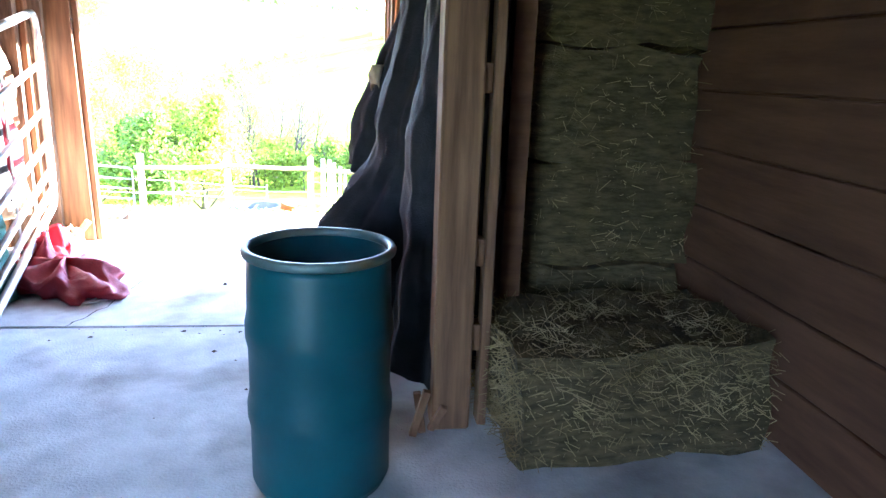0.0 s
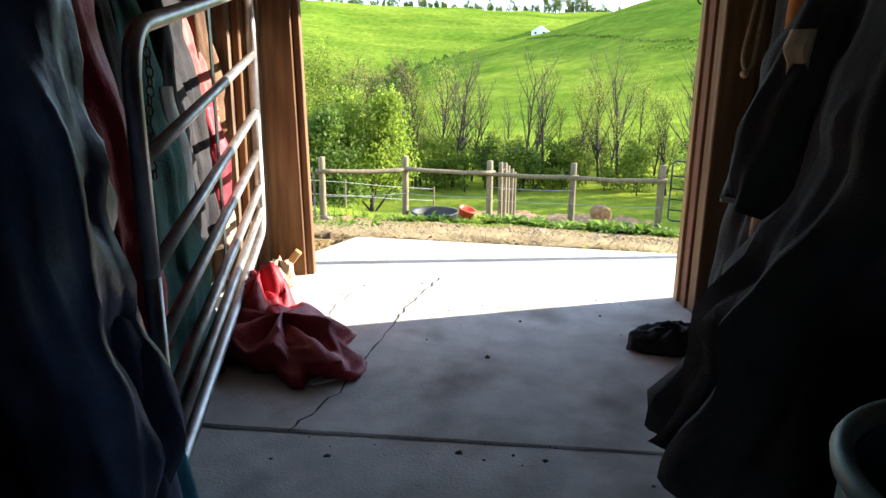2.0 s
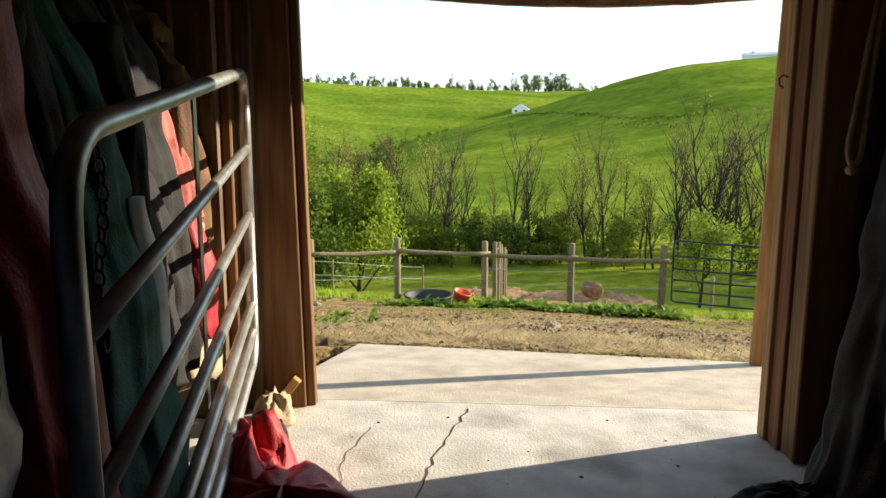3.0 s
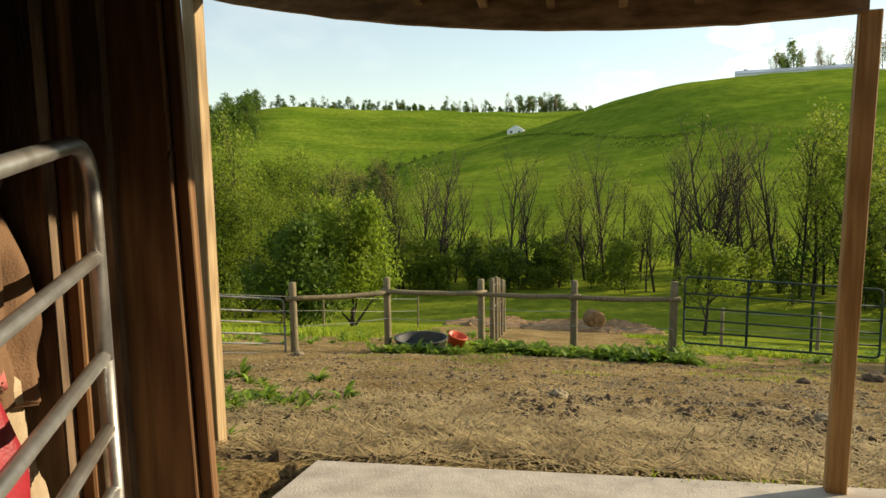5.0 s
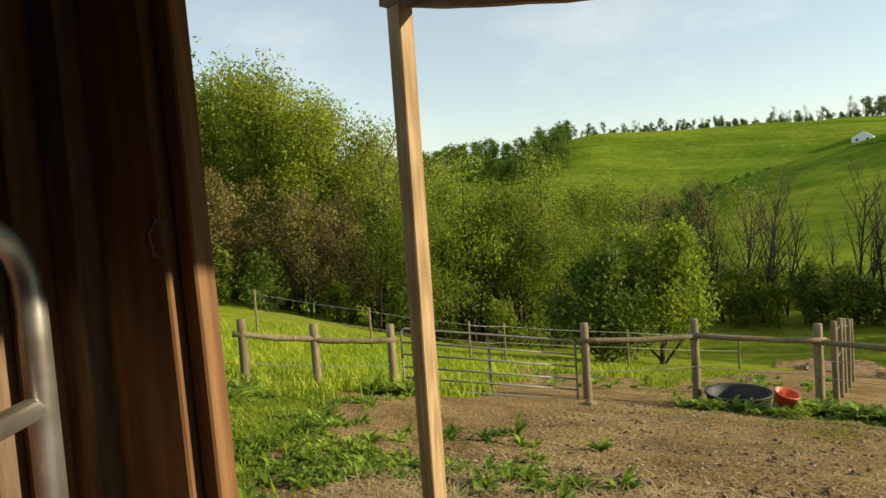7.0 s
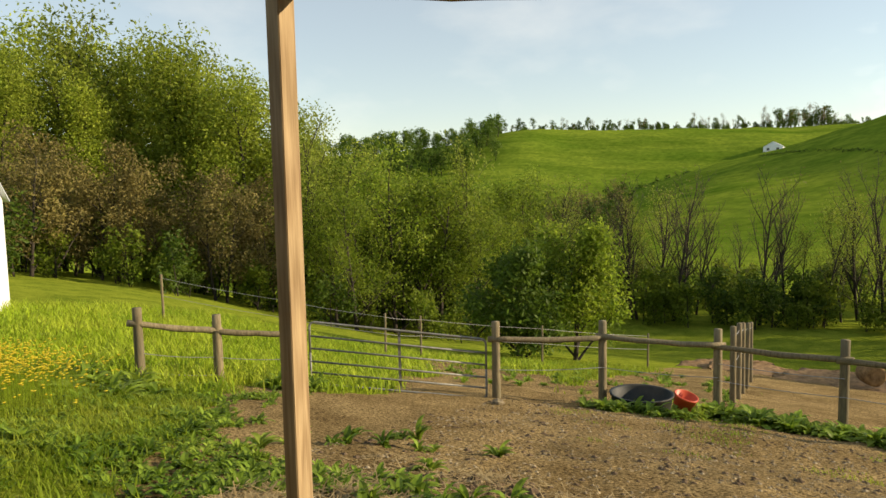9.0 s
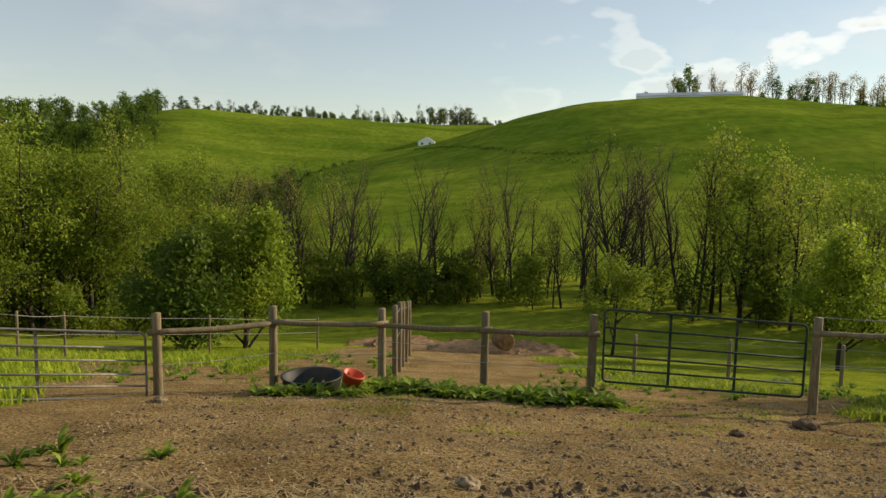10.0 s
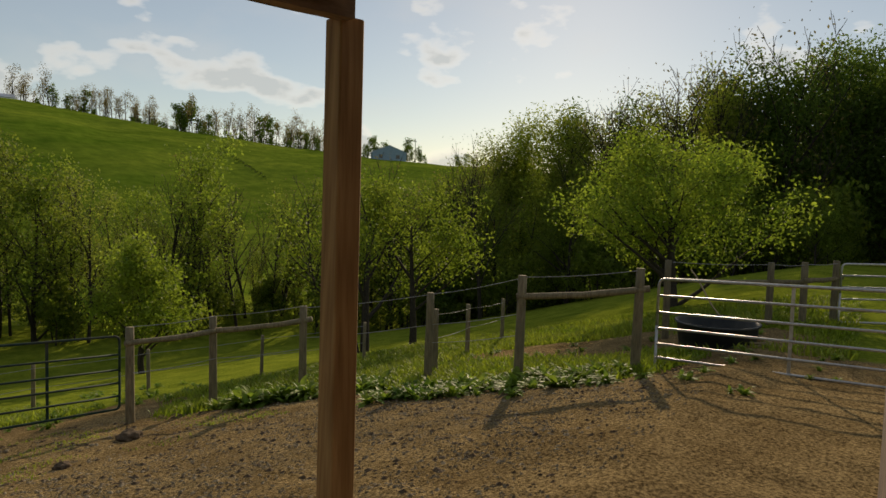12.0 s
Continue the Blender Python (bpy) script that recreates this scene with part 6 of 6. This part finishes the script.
wu = rw.uniform
foot = []
for k in range(110):
    x = wu(0.3, 3.6)
    foot.append((x, 12.95 - 0.36 * (x - 0.7) + wu(-0.5, 0.3), wu(0.35, 1.0)))
foot += [(wu(-1.6, 0.4), 12.55 + wu(-0.35, 0.2), wu(0.25, 0.6)) for k in range(40)]
foot += [(4.15 + wu(-0.45, 0.4), 11.85 + wu(-0.3, 0.3), wu(0.5, 1.1)) for k in range(18)]
foot += [(wu(-1.3, 0.2), 12.35 + wu(-0.2, 0.2), wu(0.45, 0.8)) for k in range(26)]
weed_patch("weeds_fence", "leafy green dock weeds along the fence foot", foot)
side = []
for k in range(80):
    f = rw.random()
    side.append((9.2 + 1.8 * f + wu(-0.5, 0.4), 10.7 - 2.2 * f + wu(-0.5, 0.5), wu(0.5, 1.2)))
for k in range(120):
    f = rw.random()
    side.append((9.9 + 0.9 * f + wu(-0.8, 0.6), 7.4 - 3.2 * f + wu(-0.3, 0.3), wu(0.35, 0.85)))
side += [(wu(9, 17), wu(1, 12), wu(0.25, 0.5)) for k in range(120)]
weed_patch("weeds_pasture", "dark green dock weeds beside the wire fence", side)
porch = []
while len(porch) < 2000:
    x, y = wu(-9.0, -0.9), wu(2.6, 9.2)
    if x + 0.30 * (y - 3) + 2.4 * smoothstep(5.2, 7.2, y) < -1.0 + 0.5 * fbm(x, y, 0.6, 8.0) and fbm(x, y, 0.9, 4.0) > -0.1:
        porch.append((x, y, wu(0.3, 0.7)))
weed_patch("weeds_porch", "low leafy weeds in the grass beside the porch", porch, 1.0)
clumps = [(wu(-7.5, -1.3), wu(3.2, 7.5), wu(0.3, 0.6)) for k in range(70)]
clumps += [(wu(-8.6, -6.3), wu(6.8, 8.4), wu(0.5, 1.0)) for k in range(30)]
clumps += [(wu(-1.6, -0.6), wu(4.6, 5.4), wu(0.3, 0.6)) for k in range(14)]
clumps += [(wu(-6.2, -5.3), wu(9.6, 10.6), wu(0.5, 0.9)) for k in range(14)]
weed_patch("dock_clumps", "dock plants standing among the low weeds", clumps)
weed_patch("weeds_paddock", "scattered leafy weeds in the lower paddock", [(wu(-7, 1), wu(14.5, 24), wu(0.3, 0.6)) for k in range(150)] + [(wu(4, 14), wu(13.5, 20), wu(0.3, 0.6)) for k in range(110)])


def blades(name, label, count, place, length, material, seed, lean=0.5, width=0.006, category="grass"):
    """Single blades or stalks strewn where place() says, as one mesh."""
    rnd = random.Random(seed)
    verts, faces = [], []
    n = tries = 0
    while n < count and tries < count * 12:
        tries += 1
        spot = place(rnd)
        if spot is None:
            continue
        x, y, k = spot
        n += 1
        L = length * rnd.uniform(0.5, 1.4) * k
        a = rnd.uniform(0, math.tau)
        d = Vector((math.cos(a) * lean * rnd.random() * 1.4, math.sin(a) * lean * rnd.random() * 1.4, 1)).normalized()
        w = Vector((-math.sin(a), math.cos(a), 0)) * width * (0.7 + k * 0.5)
        p = Vector((x, y, gz(x, y) - 0.01))
        m = p + d * L * 0.55
        e = p + d * L + Vector((math.cos(a), math.sin(a), -0.3)) * L * 0.28
        i = len(verts)
        verts += [p - w, p + w, m + w * 0.8, m - w * 0.8, e]
        faces += [(i, i + 1, i + 2, i + 3), (i + 3, i + 2, i + 4)]
    ob = new(name, leaf_mesh(name, (verts, faces), material))
    return tagged(ob, label, category, kind="stuff")


def on_grass(x0, y0, x1, y1, k=1.0):
    def f(rnd):
        x, y = rnd.uniform(x0, x1), rnd.uniform(y0, y1)
        d, g, m = cover(x, y)
        if rnd.random() < d * 1.15 or (-1.4 < x < 2.8 and y < 3.2):
            return None
        return x, y, k
    return f


blades("grass_porch", "short green grass and weeds beside the porch", 26000, on_grass(-9, 2.4, -1.0, 9.5, 0.7), 0.16, M["grass"], 1)
blades("grass_meadow", "tall yellow-green meadow grass below the shed", 24000, on_grass(-17, 8, -4, 22, 1.5), 0.18, M["grass"], 2, width=0.010)
blades("grass_pasture", "green pasture grass behind the fence", 20000, on_grass(-6, 13.5, 10, 27, 1.0), 0.14, M["grass"], 3, width=0.012)
blades("grass_sunny", "sunlit pasture grass along the wire fence", 46000, on_grass(8.5, 1.0, 23, 15, 1.1), 0.15, M["grass"], 4, width=0.014)
blades("grass_tufts", "scattered tufts of grass in the yard", 3600, lambda rnd: (lambda x, y: (x, y, 0.5) if fbm(x, y, 0.8, 7.0) > 0.22 else None)(rnd.uniform(-2, 9), rnd.uniform(8.5, 12.8)), 0.09, M["grass"], 5)
blades("grass_apron", "small tufts of grass at the apron edge", 500, lambda rnd: (2.2 + rnd.gauss(0, 0.35), 2.75 + rnd.gauss(0, 0.12), 0.6), 0.09, M["grass"], 6)


def straw_spot(rnd):
    x, y = rnd.uniform(-2.4, 4.2), rnd.uniform(2.6, 6.4)
    if y < 2.95 - 0.12 * x or rnd.random() > math.exp(-max(0, y - 3.7 + 0.22 * x) * 1.3) * (0.2 + 0.8 * (fbm(x, y, 1.3, 2.0) > 0.0)):
        return None
    return x, y, 1.0


def straw(count, seed):
    rnd = random.Random(seed)
    verts, faces = [], []
    n = 0
    while n < count:
        s = straw_spot(rnd)
        if s is None:
            continue
        n += 1
        x, y, _ = s
        a = rnd.uniform(0, math.tau)
        L = rnd.uniform(0.04, 0.16)
        p = Vector((x, y, gz(x, y) + rnd.uniform(0.002, 0.04)))
        d = Vector((math.cos(a), math.sin(a), rnd.gauss(0, 0.18))) * L
        w = Vector((-math.sin(a), math.cos(a), 0)) * 0.0038
        i = len(verts)
        verts += [p - w, p + w, p + d + w, p + d - w]
        faces.append((i, i + 1, i + 2, i + 3))
    return tagged(new("straw", leaf_mesh("straw", (verts, faces), M["straw"])), "loose trampled straw in front of the apron", "straw", kind="stuff")


straw(46000, 8)


def flowers(count, seed):
    """Small yellow flower heads on thin green stems among the weeds."""
    rnd = random.Random(seed)
    verts, faces, mats = [], [], []
    for _ in range(count):
        x, y = polar(rnd.gauss(-56, 2.6), rnd.gauss(9.6, 0.9))
        p = Vector((x, y, gz(x, y)))
        q = p + Vector((rnd.uniform(-0.08, 0.08), rnd.uniform(-0.08, 0.08), rnd.uniform(0.28, 0.6)))
        i = len(verts)
        verts += [p - Vector((0.004, 0, 0.02)), p + Vector((0.004, 0, -0.02)), q]
        faces.append((i, i + 1, i + 2))
        mats.append(0)
        s = rnd.uniform(0.012, 0.026)
        for k in range(6):
            a = k * math.tau / 6
            verts.append(q + Vector((s * math.cos(a), s * math.sin(a), 0.008)))
        verts += [q - Vector((0, 0, 0.006)), q + Vector((0, 0, 0.014))]
        for k in range(6):
            faces += [(i + 3 + k, i + 3 + (k + 1) % 6, i + 10), (i + 3 + (k + 1) % 6, i + 3 + k, i + 9)]
            mats += [1, 1]
    me = leaf_mesh("flowers", (verts, faces), M["grass"])
    me.materials.append(M["flower"])
    me.polygons.foreach_set("material_index", mats)
    return tagged(new("flowers", me), "yellow wild flowers among the weeds", "flowers", kind="stuff")


flowers(900, 31)
bx, by = polar(-61.5, 12.5)
single("low shrub at the foot of the white shed", bx, by, 29, 1.5, 0.7, 1500, 0.05, 0.16, "leaf_a", limbs=10, trunk_r=0.03, first=0.05, up=0.7, depth=3, category="shrub")
litter("yard_clods", "dark crumbs of earth and dung over the yard", (-3.0, 2.9, 12.5, 13.0), 13000, 0.032, M["clod"], 12, gz)
litter("yard_gravel", "pale gravel stones over the yard", (-3.0, 3.2, 10.5, 12.5), 24000, 0.02, M["stone"], 13, gz)
litter("yard_grit", "coarse grit and crumbs in front of the porch", (1.2, 2.6, 9.5, 8.5), 26000, 0.015, M["stone"], 15, gz, 0.7)
litter("yard_clods_near", "clods of dark earth near the apron", (-1.6, 2.9, 3.8, 6.2), 2200, 0.05, M["clod"], 14, gz, 0.7)


def lump(name, label, category, x, y, r, material, seed, sq=0.6):
    bm = bmesh.new()
    bmesh.ops.create_icosphere(bm, subdivisions=4, radius=r)
    for v in bm.verts:
        v.co *= 1 + 0.35 * noise.noise(v.co * (2.2 / r) + Vector((seed, 0, 0)))
        v.co.z = v.co.z * sq + 0.08 * r * noise.noise(v.co * (9 / r))
    ob = mesh_ob(name, bm, material, True)
    ob.matrix_basis = pose(x, y, gz(x, y) + r * sq * 0.3)
    return tagged(ob, label, category)


lump("dung_heap", "dark heap of dung on the bare yard", "dung", 6.75, 10.0, 0.17, M["clod"], 1)
lump("dung_heap", "small dark heap of dung on the yard", "dung", 5.3, 9.2, 0.10, M["clod"], 2)
lump("stone", "pale flat stone on the bare ground", "stone", -2.75, 11.3, 0.10, M["stone"], 3)
lump("stone", "grey stone half sunk in the yard", "stone", 1.35, 5.9, 0.09, M["stone"], 4)
lump("stone", "grey stone lying on the bare yard", "stone", 3.6, 5.2, 0.08, M["stone"], 5)
for k, (bb, r, s) in enumerate(((1.5, 31, 1.3), (-1.0, 32, 1.0), (7.5, 29, 1.5), (11.5, 30, 1.5))):
    x, y = polar(bb, r)
    lump("muck_heap", "low heap of brown stable litter in the paddock", "heap", x, y, s * 1.35, M["mulch"], 10 + k, 0.065)


def round_bale():
    x, y = polar(9.6, 28.5)
    t = thing("round_bale", (x, y, gz(x, y) + 0.62), "brown round hay bale on the litter heap", "hay bale")
    bm = lathe([(0.0, -0.36), (0.30, -0.36), (0.38, -0.32), (0.40, 0), (0.38, 0.32), (0.30, 0.36), (0.1, 0.3), (0.0, 0.3)], 28)
    bmesh.ops.transform(bm, matrix=pose(0, 0, 0, 90, 0, 20), verts=bm.verts)
    part("roll", bm, M["mulch"], t, smooth=True)
    return t


round_bale()


# ---- buildings ----
def gable_house(name, label, category, at, rz, w, d, wall_h, ridge_h, wall_m, roof_m, doors=(), windows=(), ribs=0):
    """Gable end along local x, depth towards +y."""
    t = thing(name, at, label, category, rz=rz)
    bm = bmesh.new()
    prof = [(-w / 2, -1.0), (w / 2, -1.0), (w / 2, wall_h), (0, ridge_h), (-w / 2, wall_h)]
    a = [bm.verts.new((x, 0, z)) for x, z in prof]
    b = [bm.verts.new((x, d, z)) for x, z in prof]
    bm.faces.new(a)
    bm.faces.new(b[::-1])
    for i in range(5):
        j = (i + 1) % 5
        bm.faces.new((a[j], a[i], b[i], b[j]))
    part("wall", bm, M[wall_m], t)
    for sg in (-1, 1):
        bm = bmesh.new()
        o = 0.25
        s = (ridge_h - wall_h) / (w / 2)
        p = [(0, -0.12, ridge_h + 0.05), (sg * (w / 2 + o), -0.12, wall_h - o * s + 0.05), (sg * (w / 2 + o), d + 0.12, wall_h - o * s + 0.05), (0, d + 0.12, ridge_h + 0.05)]
        vs = [bm.verts.new(q) for q in p]
        ws = [bm.verts.new((q[0], q[1], q[2] + 0.06)) for q in p]
        bm.faces.new(vs)
        bm.faces.new(ws[::-1])
        for i in range(4):
            bm.faces.new((vs[i], ws[i], ws[(i + 1) % 4], vs[(i + 1) % 4]))
        roof = part("roof", bm, M[roof_m], t)
        for k in range(ribs):
            yy = (k + 0.5) * d / ribs
            bm = bmesh.new()
            ln = math.hypot(w / 2 + o, (w / 2 + o) * s)
            add_box(bm, (0, -0.02, 0), (ln, 0.02, 0.035), 0.0, Matrix.Translation((0, yy, ridge_h + 0.11)) @ Euler((0, math.atan(s), 0)).to_matrix().to_4x4() if sg > 0 else
                    Matrix.Translation((0, yy, ridge_h + 0.11)) @ Euler((0, 0, math.pi)).to_matrix().to_4x4() @ Euler((0, math.atan(s), 0)).to_matrix().to_4x4())
            part("rib", bm, M[roof_m], roof)
    for x, dw, dh in doors:
        dr = part("door", box((x - dw / 2, -0.07, -0.6), (x + dw / 2, -0.01, dh), 0.01), M["roof_metal"], t, "pale grey sliding door")
        part("door_gap", box((x - 0.02, -0.076, -0.6), (x + 0.02, -0.071, dh - 0.05)), M["iron"], dr)
        part("door_edge", box((x - dw / 2 - 0.06, -0.08, -0.6), (x - dw / 2 - 0.004, -0.01, dh)), M["iron"], dr)
        part("track", box((x - dw * 0.95, -0.16, dh + 0.02), (x + dw * 0.75, -0.02, dh + 0.2), 0.01), M["roof_metal"], t, "grey sliding-door track")
    for x, z, ww, wh in windows:
        part("window", box((x - ww / 2, -0.05, z), (x + ww / 2, -0.01, z + wh)), M["glass_dark"], t)
    return t


gable_house("shed", "white metal shed with a grey ribbed roof", "shed", (-13.7, 9.9, -1.15), 134, 8.2, 11.0, 2.65, 4.55, "barn_white", "roof_metal", [(-0.6, 1.7, 2.0)], ribs=26)
for bb, r, rz, w, d, h, rh, m, lab in ((19.6, R_NEAR - 1, -23, 9, 33, 1.3, 2.6, "barn_white", "long white barn with a pale roof on the ridge"),
                                       (54.3, R_NEAR - 4, 40, 12, 9, 3.2, 5.6, "house_blue", "blue-grey house on the hill crest"),
                                       (2.9, 392, 80, 9, 14, 2.8, 5.4, "barn_white", "small white farm building in the far valley"),
                                       (5.6, 385, 60, 8, 11, 2.8, 5.0, "house_blue", "small blue farmhouse in the far valley")):
    x, y = polar(bb, r)
    gable_house("farmhouse" if m == "house_blue" else "barn", lab, "building", (x, y, gz(x, y) - 0.3), rz - 90, w, d, h, rh, m, "roof_metal",
                windows=[(-w * 0.25, 1.0, 1.3, 1.3), (w * 0.25, 1.0, 1.3, 1.3)])


def pole_far():
    x, y = polar(56.4, R_NEAR)
    t = thing("utility_pole", (x, y, gz(x, y) - 1), "thin wooden utility pole on the crest", "pole")
    part("shaft", tube([(0, 0, 0), (0, 0, 10)], [0.16, 0.1], 6), M["bark"], t)
    part("crossarm", box((-0.9, -0.06, 8.9), (0.9, 0.06, 9.1)), M["bark"], t)
    return t


pole_far()
